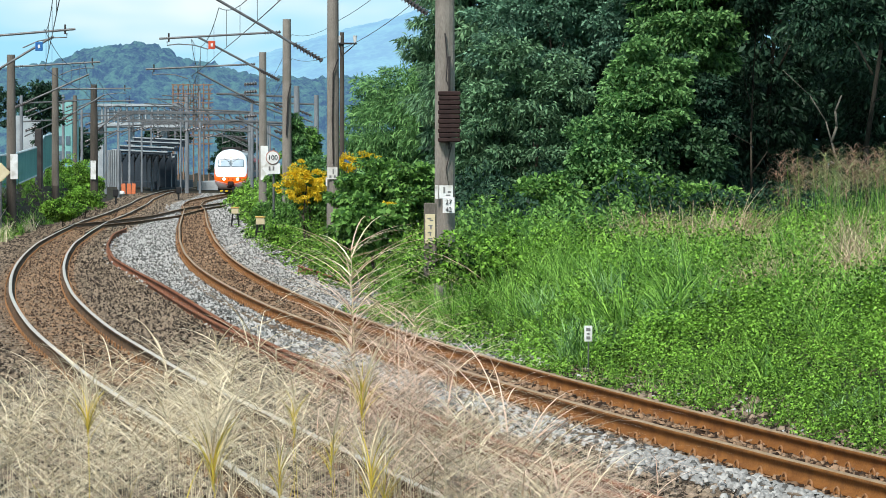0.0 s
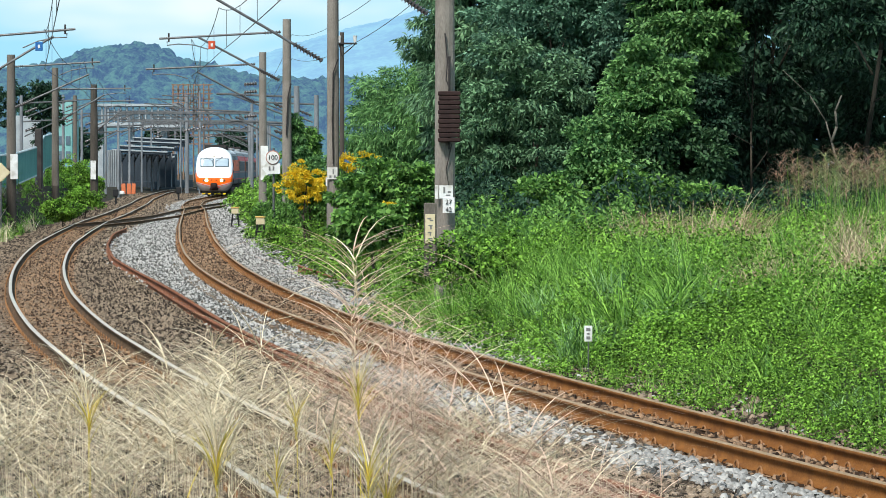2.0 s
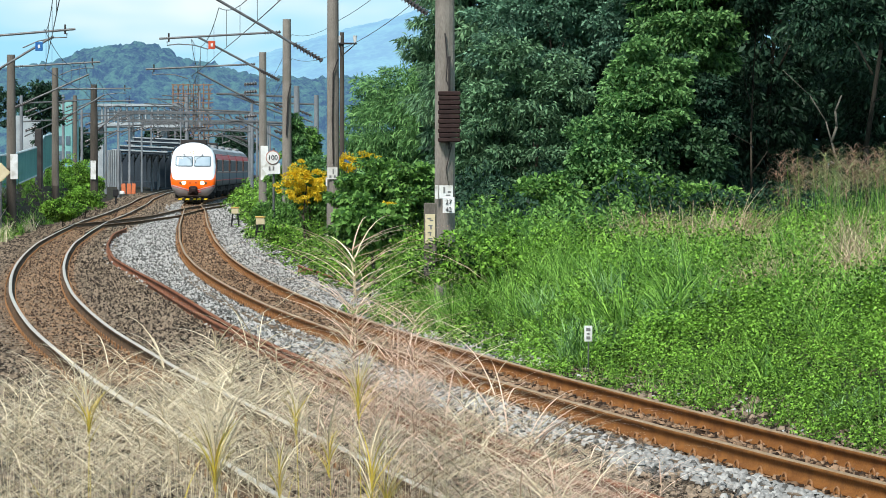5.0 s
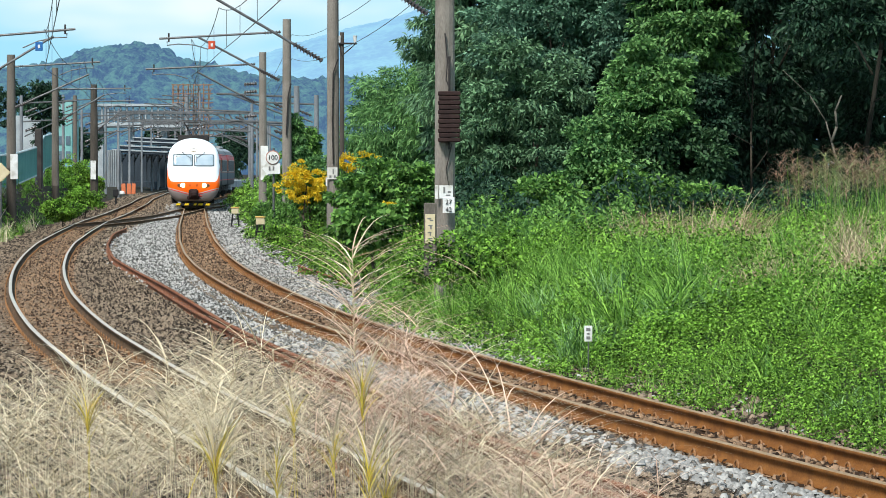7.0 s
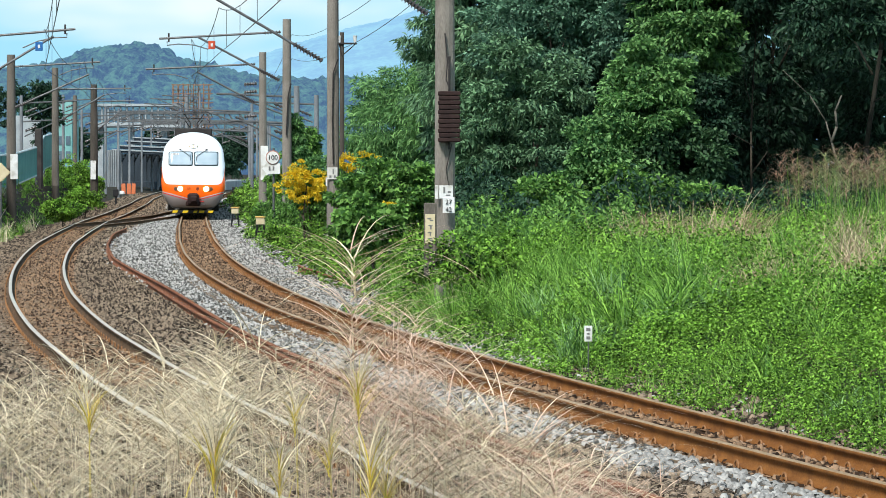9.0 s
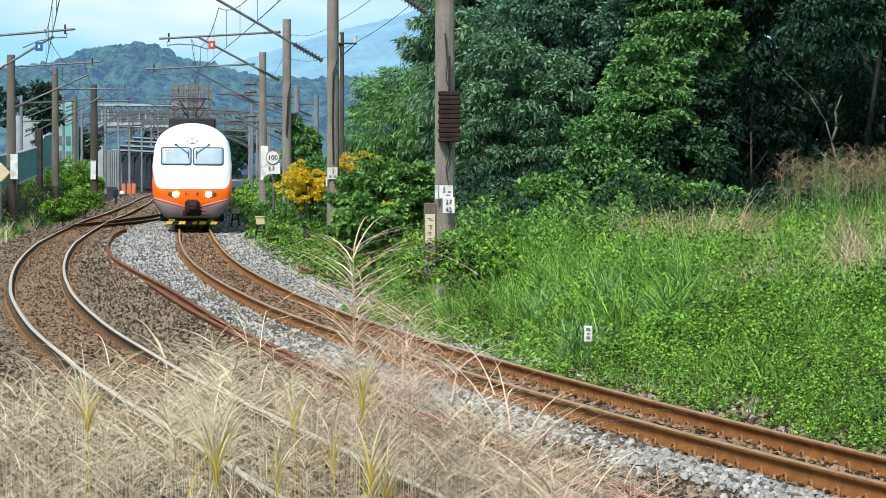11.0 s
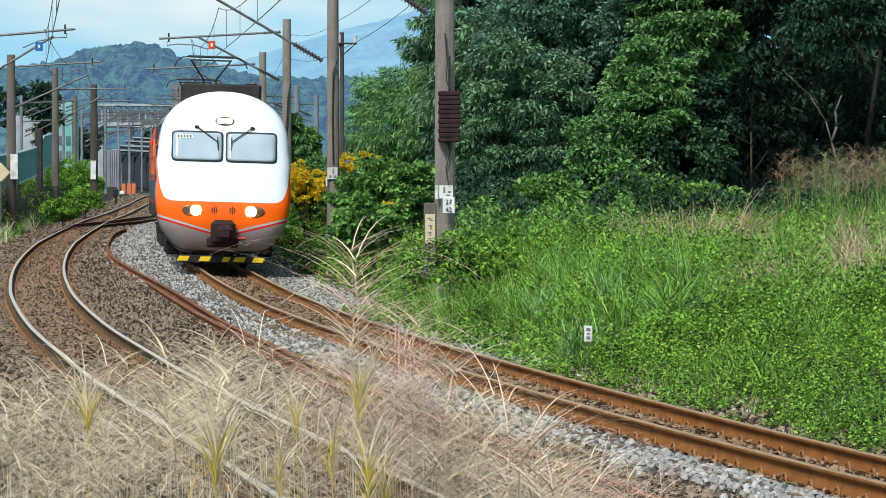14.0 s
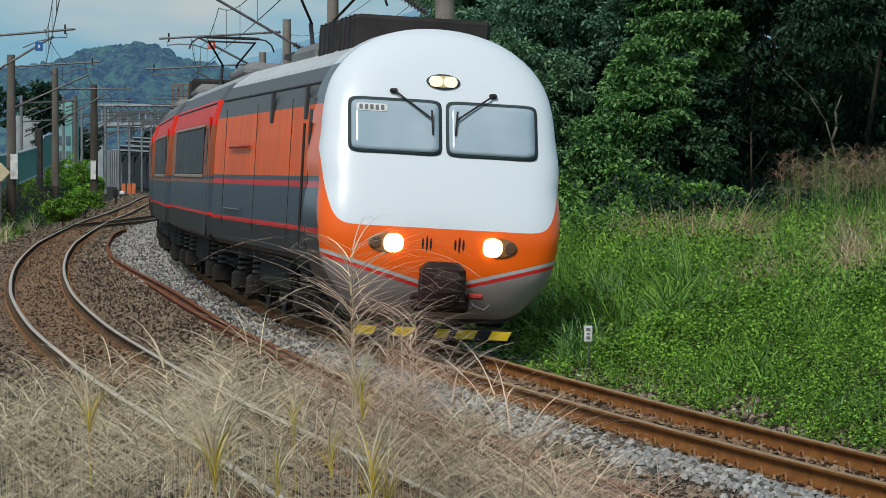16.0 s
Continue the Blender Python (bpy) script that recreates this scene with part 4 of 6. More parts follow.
def power_car():
    """Its own space: foremost point of the nose at the origin, body along +y, rail top at z = 0."""
    car = tagged(new("power_car"), "white-nosed electric power car with orange band and grey sides, headlamps on", "train")
    V, F = nose_shell(1.9)
    hang(new("nose", np_mesh("nose", V, F, M_NOSE, True)), car)
    part("body", hull(1.70, CAR1, BODY), M_SIDE, car, smooth=False)
    for x0, x1 in ((-1.18, -0.025), (0.025, 1.18)):
        fr = part("window_frame", skin_patch(x0, x1, 2.40, 3.09, 0.012, 0.10), M_RUBBER, car, "dark rubber window surround", True)
        part("windscreen", skin_patch(x0 + 0.04, x1 - 0.04, 2.44, 3.05, 0.020, 0.08), M_PANE, fr, "windscreen with pale sky reflection in its colour", True)
    for s in (-1, 1):
        w = part("wiper", rod((s * 0.60, float(nose_y(0.6, 3.17)) - 0.05, 3.17), (s * 0.16, float(nose_y(0.2, 2.85)) - 0.06, 2.86), 0.012), M_STEELDARK, car, "black wiper")
        part("pivot", box((0.10, 0.06, 0.06), (s * 0.62, float(nose_y(0.6, 3.18)) - 0.03, 3.18), 0.02), M_STEELDARK, w)
        part("blade", rod((s * 0.16, float(nose_y(0.2, 2.85)) - 0.05, 2.96), (s * 0.14, float(nose_y(0.2, 2.7)) - 0.05, 2.66), 0.013), M_STEELDARK, w)
        h = part("headlight", skin_patch(s * 0.70 - 0.22, s * 0.70 + 0.22, 1.20, 1.44, 0.012, 0.12), M_CHROME, car, "recessed twin headlamp housing", True)
        # glowing disc made oversize to imitate the lamp's bloom
        part("lit_lamp", skin_patch(s * 0.61 - 0.12, s * 0.61 + 0.12, 1.205, 1.435, 0.03, 0.1), M_LAMP, h, "glowing warm headlamp", True)
        part("dark_lamp", skin_patch(s * 0.83 - 0.075, s * 0.83 + 0.075, 1.25, 1.40, 0.022, 0.08), M_UNLIT, h, "unlit lamp", True)
        for i, hgt in enumerate((0.07, 0.10, 0.07)):
            x = s * 0.20 + (i - 1) * 0.05
            part("grille_slot", skin_patch(x - 0.012, x + 0.012, 1.33 - hgt, 1.33 + hgt, 0.006, 0.012, 4), M_BLACK, car)
    t = part("top_lamp", skin_patch(-0.21, 0.21, 3.23, 3.42, 0.02, 0.095), M_RUBBER, car, "oval marker lamp over the windscreen", True)
    part("lamp_bed", skin_patch(-0.185, 0.185, 3.25, 3.40, 0.026, 0.075), M_CREAM, t, "cream lamp bed", True)
    for s in (-1, 1):
        part("lit_lamp", skin_patch(s * 0.09 - 0.085, s * 0.09 + 0.085, 3.255, 3.395, 0.034, 0.06), M_LAMPDIM, t, "pale lit marker lamp", True)
    num = part("number_panel", skin_patch(-1.08, -0.70, 2.915, 3.01, 0.026, 0.02), M_WHITE, car, "white running number panel")
    for k in range(5):
        part("mark", skin_patch(-1.045 + k * 0.066, -1.003 + k * 0.066, 2.932, 2.993, 0.031, 0.01, 4), M_GREYMARK, num)
    # coupler and plough
    cp = part("coupler", box((0.54, 0.45, 0.56), (0, -0.06, 0.84), 0.09), M_BROWNSTEEL, car, "dark rusty coupler")
    part("knuckle", box((0.36, 0.34, 0.34), (0.03, -0.35, 0.84), 0.09), M_BROWNSTEEL, cp)
    part("drawgear", box((0.7, 0.3, 0.22), (0, 0.1, 0.62), 0.04), M_BROWNSTEEL, cp)
    part("cock", box((0.2, 0.08, 0.07), (0.42, -0.02, 0.72), 0.02), M_REDHOSE, car, "red brake pipe cock")
    part("brake_hose", tube([(0.36, 0.02, 0.68), (0.40, -0.08, 0.60), (0.52, -0.1, 0.56), (0.60, -0.06, 0.62)], 0.020), M_GALV, car, "pale brake hose")
    pl = part("plough", box((1.9, 0.06, 0.17), (0, 0.40, 0.235), 0.02), M_BLACK, car, "black plough with yellow hazard stripes")
    for x in (-0.85, -0.37, 0.10, 0.40, 0.82):
        w = 0.16 if x in (0.10,) else 0.24
        bm = box((w, 0.012, 0.11), (x, 0.366, 0.24))
        for v in bm.verts:
            v.co.x += (v.co.z - 0.24) * 0.5
        part("hazard_stripe", bm, M_HAZARDY, pl, "yellow hazard stripe")
    # roof
    for y0, y1, zt in ((2.6, 4.4, 4.20), (4.7, 6.6, 4.20)):
        rb = part("roof_box", box((1.75, y1 - y0, zt - 3.6), (0, (y0 + y1) / 2, (zt + 3.6) / 2), 0.05), M_ROOFDARK, car, "sooty resistor box on the roof")
        for k in range(4):
            part("rib", box((1.78, 0.03, zt - 3.75), (0, y0 + 0.25 + k * (y1 - y0 - 0.5) / 3, (zt + 3.75) / 2), 0.005), M_STEELDARK, rb)
    part("roof_hatch", box((1.7, 3.2, 0.42), (0, 8.6, 3.80), 0.12), M_ROOF, car, "grey roof fairing")
    part("horn", tube([(-0.16, 1.5, 3.86), (-0.08, 1.4, 3.94), (0.08, 1.4, 3.94), (0.16, 1.5, 3.86)], 0.022), M_ROOF, car)
    pantograph(car, 13.2, 3.95, 5.15)
    for s in (-1, 1):
        x = s * 1.428
        d = part("cab_door", box((0.03, 0.62, 2.05), (x, 2.15, 2.05), 0.01), M_SIDE, car)
        part("door_window", box((0.012, 0.34, 0.62), (x + s * 0.014, 2.15, 2.62), 0.004), M_SIDEPANE, d, "dark door window")
        for yy in (1.80, 2.52):
            part("handrail", rod((x + s * 0.05, yy, 1.15), (x + s * 0.05, yy, 2.75), 0.018), M_STEELDARK, d)
        for y in (2.9, 7.0):
            v = part("side_vent", box((0.025, 0.32, 0.42), (x - s * 0.012, y, 3.02), 0.008), M_STEELDARK, car, "small dark side vent")
            part("vent_slat", box((0.02, 0.10, 0.40), (x + s * 0.008, y + 0.04, 3.02), 0.004), M_GALV, v)
        part("rain_strip", rod((s * 1.33, 2.0, 3.27), (s * 1.33, CAR1 - 0.5, 3.27), 0.022), M_STEELDARK, car)
        for y in (4.4, 8.9, 13.6):
            part("panel_seam", box((0.008, 0.025, 1.9), (x + s * 0.003, y, 2.15)), M_UNDER, car)
        part("sill_step", box((0.10, 0.5, 0.05), (x, 2.15, 0.98), 0.01), M_UNDER, car)
        part("side_handle", rod((x + s * 0.04, 9.5, 2.50), (x + s * 0.04, 12.5, 2.50), 0.02), M_REDHOSE, car)
        part("side_handle", rod((x + s * 0.04, 10.5, 1.55), (x + s * 0.04, 13.0, 1.55), 0.015), M_GALV, car)
    part("underframe_tank", box((2.3, 4.0, 0.55), (0, 8.0, 0.72), 0.08), M_UNDER, car)
    part("underframe_beam", box((2.2, CAR1 - 2.2, 0.25), (0, CAR1 / 2 + 0.9, 0.93), 0.03), M_UNDER, car)
    bogie(car, 3.7)
    bogie(car, 12.3)
    return car


def coach(label, length, panto=False):
    car = tagged(new("railway_coach"), label, "train", "coaches of the train")
    part("body", hull(0.0, length, BODY), M_CARSIDE, car)
    part("gangway", box((1.6, 0.5, 2.4), (0, -0.25, 2.2), 0.08), M_UNDER, car)
    for s in (-1, 1):
        x = s * 1.43
        band = part("window_band", box((0.03, length - 4.2, 0.80), (x, length / 2, 2.48), 0.02), M_SIDEPANE, car, "dark window band")
        part("window_sill", box((0.04, length - 4.0, 0.06), (x, length / 2, 2.05), 0.01), M_CHROME, band)
        part("window_head", box((0.04, length - 4.0, 0.05), (x, length / 2, 2.91), 0.01), M_CHROME, band)
        for k in range(9):
            part("mullion", box((0.02, 0.09, 0.80), (x + s * 0.012, 2.3 + k * (length - 4.6) / 8, 2.48), 0.004), M_GALV, band)
        d = part("door", box((0.025, 0.85, 2.0), (x, 1.0, 2.05), 0.01), M_CARSIDE, car)
        part("door_window", box((0.012, 0.4, 0.6), (x + s * 0.012, 1.0, 2.55), 0.004), M_SIDEPANE, d)
        part("rain_strip", rod((s * 1.33, 0.4, 3.27), (s * 1.33, length - 0.4, 3.27), 0.02), M_STEELDARK, car)
    for y in (3.6,):
        part("roof_unit", box((1.7, 4.2, 0.30), (0, y, 3.88), 0.12), M_ROOF, car, "grey roof air unit")
    if panto:
        part("roof_box", box((1.7, 1.8, 0.5), (0, 5.8, 3.98), 0.05), M_ROOFDARK, car)
        pantograph(car, 5.0, 3.95, 5.15)
    part("underframe_tank", box((2.2, 4.5, 0.6), (0, length / 2, 0.75), 0.08), M_UNDER, car)
    bogie(car, 2.4)
    bogie(car, length - 2.4)
    return car


# the train runs along the first track, a little faster towards the end
Y_DENSE = LINE_A[0]
ARC = np.concatenate([[0], np.cumsum(np.hypot(np.diff(LINE_A[1]), 1.0))])
SPEED, FRONT_END = 17.4, 43.2


def on_track(s):
    """Place on the track's centre line, by length along it from its near end, with the rails' lean."""
    y = np.interp(s, ARC, Y_DENSE)
    c = float(cant(y))
    return Vector((float(xa(y)), float(y), c / 2)), math.atan2(c, 1.132)


def car_pose(s_front, length, b1, b2):
    """Pose of a car whose bogies b1 and b2 metres behind its front ride on the track."""
    p, lean = on_track(s_front + b1)
    q, lean2 = on_track(s_front + b2)
    d = (q - p).normalized()
    x = Vector((d.y, -d.x, 0)).normalized()
    z = x.cross(d)
    m = Matrix((x, d, z)).transposed().to_4x4()
    return Matrix.Translation(p - d * b1) @ m @ Matrix.Rotation((lean + lean2) * 0.38, 4, "Y") @ Matrix.Translation((-0.04 - 0.055 * float(step(p.y, 50, 72) * (1 - step(p.y, 130, 170))), 0, 0))


S_END = float(np.interp(FRONT_END, Y_DENSE, ARC))
train = [(power_car(), 0.0, CAR1, 3.7, 12.3), (coach("grey and orange train coach with dark window band", CAR2), CAR1 + 0.5, CAR2, 2.4, CAR2 - 2.4),
         (coach("grey and orange train coach with pantograph", CAR2, True), CAR1 + CAR2 + 1.0, CAR2, 2.4, CAR2 - 2.4)]
for k in range(3):
    train.append((coach("grey and orange train coach with dark window band", CAR2), CAR1 + 0.5 + (k + 2) * (CAR2 + 0.5), CAR2, 2.4, CAR2 - 2.4))


def way_left(t):
    """How far the nose has still to go to its last place."""
    return SPEED * (16 - t) + float(np.interp(t, (0, 3, 8, 11, 12, 13, 14, 15, 16), (0.0, 0.8, 3.2, 3.8, 3.2, 2.3, 1.3, 0.4, 0.0)))


def motions():
    for car, behind, length, b1, b2 in train:
        walk(car, [(t / 2, car_pose(S_END + way_left(t / 2) + behind, length, b1, b2)) for t in range(33)])
    # the near plumes sway a little in the breeze
    for i, t in enumerate(TUFTS):
        amp, beat, lag = 0.10 + 0.22 * ((i * 37) % 10) / 10, 3.4 + ((i * 53) % 10) / 6, i * 0.7
        at = t.location.copy()
        walk(t, [(k * 0.8, pose(*at, 0.5 * amp * math.sin(k * 0.8 * 4.1 / beat + lag), amp * math.sin(k * 0.8 * 6.28 / beat + lag), 0)) for k in range(21)])


def sight(u, v, d):
    """A place d metres out from the eye, by its bearing and height marks (6300 marks to one radian)."""
    return ((u - 784) / 6300 * d, d, 2.3 + (298 - v) / 6300 * d)


# ---- ballast, sleepers and the old rail ----
OLD = smooth_line([(24.8, 1.56), (27.8, 0.95), (32.8, -0.12), (42.4, -1.6), (53.3, -3.25), (71.7, -5.74), (80.5, -6.95), (92, -8.55), (108, -10.2), (124, -11.5), (139, -12.3)])
old_rail = tagged(new("old_rail", rail_mesh("old_rail", line_points(OLD, 22, 138, 0.0, lambda y: 0.0 + 0.015 * np.sin(y * 0.21)), M_OLDRAIL, M_OLDRAIL)), "red-rusted old rail lying between the tracks", "rail")
tagged(new("old_rail", rail_mesh("old_rail", line_points(OLD, 22, 74, -0.13, lambda y: -0.035 + 0.02 * np.sin(y * 0.17)), M_OLDRAIL, M_OLDRAIL)), "second red-rusted rail beside the old rail", "rail")
tagged(new("old_rail", rail_mesh("old_rail", np.array([(-3.41, 84.00, 0.01), (-2.84, 80.00, -0.01), (-2.34, 76.00, -0.02), (-1.85, 72.00, -0.07)]), M_OLDRAIL, M_OLDRAIL)), "short rusty rail lying on the shoulder", "rail")


def stones(P, size, fine):
    """Broken stones, lopsided and turned every way: blunt blocks near by, plain lumps further off."""
    n = len(P)
    if fine:
        o = np.array([(1, 0.9, -0.6), (-0.9, 1, -0.6), (-1, -0.9, -0.6), (0.9, -1, -0.6), (0.75, 0.5, 0.6), (-0.55, 0.7, 0.65), (-0.7, -0.55, 0.55), (0.55, -0.7, 0.7)], float)
        F = np.array([(4, 5, 6, 7), (0, 1, 5, 4), (1, 2, 6, 5), (2, 3, 7, 6), (3, 0, 4, 7)])
    else:
        o = np.array([(1, 0, -0.4), (0, 1, -0.4), (-1, 0, -0.4), (0, -1, -0.4), (0.15, 0.1, 0.75)], float)
        F = np.array([(0, 1, 4), (1, 2, 4), (2, 3, 4), (3, 0, 4)])
    m = len(o)
    k = np.broadcast_to(size, n)[:, None, None]
    V = o[None] * rng.uniform(0.65, 1.15, (n, m, 1)) * rng.uniform(0.65, 1.25, (n, 1, 3)) * k + rng.normal(size=(n, m, 3)) * k * 0.12
    a, b = rng.uniform(0, 6.28, n), rng.normal(0, 0.45, n)
    c, s = np.cos(b)[:, None], np.sin(b)[:, None]
    V = np.stack([V[..., 0] * c - V[..., 2] * s, V[..., 1], V[..., 0] * s + V[..., 2] * c], -1)
    c, s = np.cos(a)[:, None], np.sin(a)[:, None]
    V = np.stack([V[..., 0] * c - V[..., 1] * s, V[..., 0] * s + V[..., 1] * c, V[..., 2]], -1)
    return (V + P[:, None]).reshape(-1, 3), (np.arange(n)[:, None, None] * m + F[None]).reshape(-1, F.shape[1])


def stone_kind(x, y, stray):
    """Which stone lies where: 0 pale grey, 1 rust-brown, 2 grey-brown."""
    a, b, o = x - xa(y), x - xb(y), x - np.interp(y, *OLD)
    wob = 0.15 * np.sin(y * 1.7) + 0.12 * stray
    stray = np.where((a > 0.74) & (y < 44), stray - 0.9, stray)
    grey = ((a < np.where(y < 44, -0.84, -0.72)) & ((a > np.where(y < 44, -1.28, -1.45) + wob) | ((y > 48) & (o > 0.1 + wob)))) | ((a > 0.74) & ((y > 44) | (stray > 0.7)))
    brown = (np.abs(a) < 0.74) | ((np.abs(b) < 0.8) & (y > 40))
    return np.where(grey, 0, np.where(brown, 1, 2))


def bed(n, y0, y1, size):
    y = rng.uniform(y0, y1, n)
    x = rng.uniform(xb(y) - 2.6, xa(y) + 2.3)
    kind = stone_kind(x, y, rng.normal(size=n))
    P = np.stack([x, y, land(x, y) + rng.uniform(-0.012, 0.042, n) + 0.02 * ((kind == 0) & (x < xa(y)))], -1)
    s = size * rng.uniform(0.55, 1.3, n)
    return [(P[kind == k], s[kind == k]) for k in range(3)]


STONES = (("grey_ballast", M_GREYBAL, "pale grey crushed stone ballast"), ("brown_ballast", M_BROWN, "rust-brown stained ballast between the rails"), ("dark_ballast", M_DARKBAL, "weathered grey-brown ballast stones"))
NEARBED = bed(92000, 23, 48, 0.028)
FARBEDS = [bed(80000, 48, 90, 0.036), bed(60000, 90, 170, 0.055), bed(36000, 170, 345, 0.085)]
for i, (nm, mt, lab) in enumerate(STONES):
    V, F = stones(*NEARBED[i], True)
    tagged(new(nm, np_mesh(nm, V, F, mt)), lab, "ballast", kind="stuff")
    V, F = joined([stones(*b[i], False) for b in FARBEDS])
    tagged(new(nm, np_mesh(nm, V, F, mt)), lab, "ballast", kind="stuff")


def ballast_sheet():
    """The packed stone under the loose stones, coloured darker as the shade in their gaps."""
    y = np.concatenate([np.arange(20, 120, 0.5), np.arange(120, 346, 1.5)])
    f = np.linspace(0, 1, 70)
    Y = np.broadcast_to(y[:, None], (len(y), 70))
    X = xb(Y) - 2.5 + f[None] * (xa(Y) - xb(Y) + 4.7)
    me = np_mesh("ballast_bed", np.stack([X, Y, land(X, Y) + 0.004], -1).reshape(-1, 3), grid_faces(len(y), 70), M_GREYGAP)
    me.materials.append(M_BROWNGAP)
    me.materials.append(M_BROWNGAP)
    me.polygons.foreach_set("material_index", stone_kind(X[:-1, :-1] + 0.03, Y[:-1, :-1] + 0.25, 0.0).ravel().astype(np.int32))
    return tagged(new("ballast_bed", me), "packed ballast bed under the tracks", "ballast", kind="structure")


def loose_stones(parent, n):
    """The nearest pale stones, each one for itself, on a few shared shapes."""
    shapes = []
    for k in range(8):
        V, F = stones(np.zeros((1, 3)), 0.034, True)
        shapes.append(np_mesh("stone", V, F, M_LOOSE))
    for k in range(n):
        y = rng.uniform(24.6, 29.5)
        x = float(xa(y)) + rng.uniform(-1.30, -0.84)
        ob = new("stone", shapes[k % 8])
        ob.matrix_basis = Matrix.Translation((x, y, gz(x, y) + rng.uniform(0.045, 0.062))) @ Matrix.Rotation(rng.uniform(0, 6.28), 4, "Z")
        ob.parent = parent


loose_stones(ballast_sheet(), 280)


def sleeper_mesh():
    bm = bmesh.new()
    add_box(bm, (2.0, 0.22, 0.12), Matrix.Translation((0, 0, -0.222)))
    for sx in (-0.566, 0.566):
        for side in (-1, 1):
            c = tube([(sx + side * 0.10, 0.06 * math.cos(k * math.pi / 6) + 0.012 * side, -0.155 + 0.058 * math.sin(k * math.pi / 6)) for k in range(7)], 0.010, 5)
            me = bpy.data.meshes.new("clip")
            c.to_mesh(me)
            c.free()
            bm.from_mesh(me)
    me = bpy.data.meshes.new("sleeper")
    bm.to_mesh(me)
    bm.free()
    me.materials.append(M_SLEEPER)
    me.materials.append(M_CLIP)
    me.polygons.foreach_set("material_index", (np.arange(len(me.polygons)) > 5).astype(np.int32))
    return me


# ---- masts of the overhead line ----
def board(parent, w, h, at, mat=None, label="white enamel plate", marks=()):
    """A small plate facing the viewer at a place in its thing's space; marks: (x, z, w, h) bars on it."""
    b = part("board", box((w, 0.012, h), at, 0.004), mat or M_WHITE, parent, label)
    for x, z, bw, bh in marks:
        part("mark", box((bw, 0.006, bh), (at[0] + x, at[1] - 0.008, at[2] + z)), M_GREYMARK, b)
    return b


def rel(p, m):
    return (p[0] - m.location.x, p[1] - m.location.y, p[2] - m.location.z)


# mast with the stack of tension weights
m1 = mast(0.03, 57.0, 0.1, 8.2, 0.165, "weathered grey concrete mast with dark iron weights and white plates")
wt = part("weight_rod", rod(rel((0.10, 56.75, 4.08), m1), rel((0.10, 56.75, 2.60), m1), 0.02), M_STEELDARK, m1)
for k in range(11):
    p = rel((0.10, 56.72, 3.49), m1)
    part("weight", box((0.36 - 0.02 * (k % 2), 0.24, 0.068), (p[0], p[1], p[2] - k * 0.074), 0.012), M_BROWNSTEEL, wt, "dark brown iron weight")
part("cable", tube([rel((0.03, 56.80, 4.45), m1), rel((0.07, 56.75, 3.99), m1), rel((0.05, 56.75, 3.72), m1), rel((0.11, 56.75, 3.54), m1)], 0.012), M_STEELDARK, m1)
part("cable", tube([rel((0.14, 56.80, 2.69), m1), rel((0.05, 56.80, 2.28), m1), rel((0.11, 56.80, 1.88), m1)], 0.010), M_STEELDARK, m1)
board(m1, 0.22, 0.21, rel((0.05, 56.70, 1.92), m1), marks=[(-0.03, 0.03, 0.03, 0.10), (0.05, 0.0, 0.05, 0.03), (0.03, -0.05, 0.07, 0.02)])
num = board(m1, 0.19, 0.25, rel((0.09, 56.66, 1.71), m1), label="white plate with black kilometre figures")
p = rel((0.09, 56.64, 1.76), m1)
stroke(num, "27", p[0], p[1], p[2], 0.105, M_BLACK, UPRIGHT)
p = rel((0.09, 56.64, 1.64), m1)
stroke(num, "42", p[0], p[1], p[2], 0.105, M_BLACK, UPRIGHT)
board(m1, 0.055, 0.22, rel((-0.10, 56.75, 1.92), m1))

m2 = mast(-2.78, 90.0, 0.2, 7.6, 0.160, "tall weathered grey concrete mast beside the track")
cantilever(m2, rel((-3.04, 90.00, 5.01), m2), rel((-5.89, 90.00, 6.67), m2), rel((-3.00, 90.00, 7.41), m2), rel((-6.49, 90.00, 7.24), m2))
part("cable", tube([rel((-2.65, 89.80, 5.05), m2), rel((-2.77, 89.80, 4.69), m2), rel((-2.79, 89.80, 3.55), m2), rel((-2.77, 89.80, 2.41), m2)], 0.018), M_STEELDARK, m2, "black cable down the mast")
board(m2, 0.26, 0.30, rel((-2.79, 89.80, 2.17), m2), marks=[(0.02, 0.05, 0.03, 0.12), (-0.05, -0.08, 0.05, 0.06), (0.06, -0.08, 0.05, 0.06)])
board(m2, 0.04, 0.22, rel((-2.94, 89.80, 1.96), m2))

m3 = mast(-4.91, 112.0, 0.2, 6.98, 0.150, "weathered concrete mast with steel bracket arms")
cantilever(m3, rel((-5.14, 112.00, 5.06), m3), rel((-7.68, 112.00, 6.41), m3), rel((-5.10, 112.00, 6.58), m3), rel((-8.92, 112.00, 6.37), m3), (rel((-7.26, 111.90, 6.17), m3), M_SIGNORANGE, "orange-red plate with a white sign"))
part("cable", tube([rel((-4.77, 111.80, 4.96), m3), rel((-4.86, 111.80, 4.57), m3), rel((-4.92, 111.80, 3.33), m3)], 0.025), M_STEELDARK, m3)

m4 = mast(-6.58, 130.0, 0.2, 6.53, 0.150, "weathered concrete mast with white sleeve", mat=M_POLE)
cantilever(m4, rel((-6.85, 130.00, 4.69), m4), rel((-8.96, 130.00, 5.81), m4), rel((-6.85, 130.00, 6.10), m4), rel((-10.85, 130.00, 5.91), m4))
board(m4, 0.28, 1.25, rel((-6.51, 129.80, 2.49), m4), label="white painted sleeve on the mast")
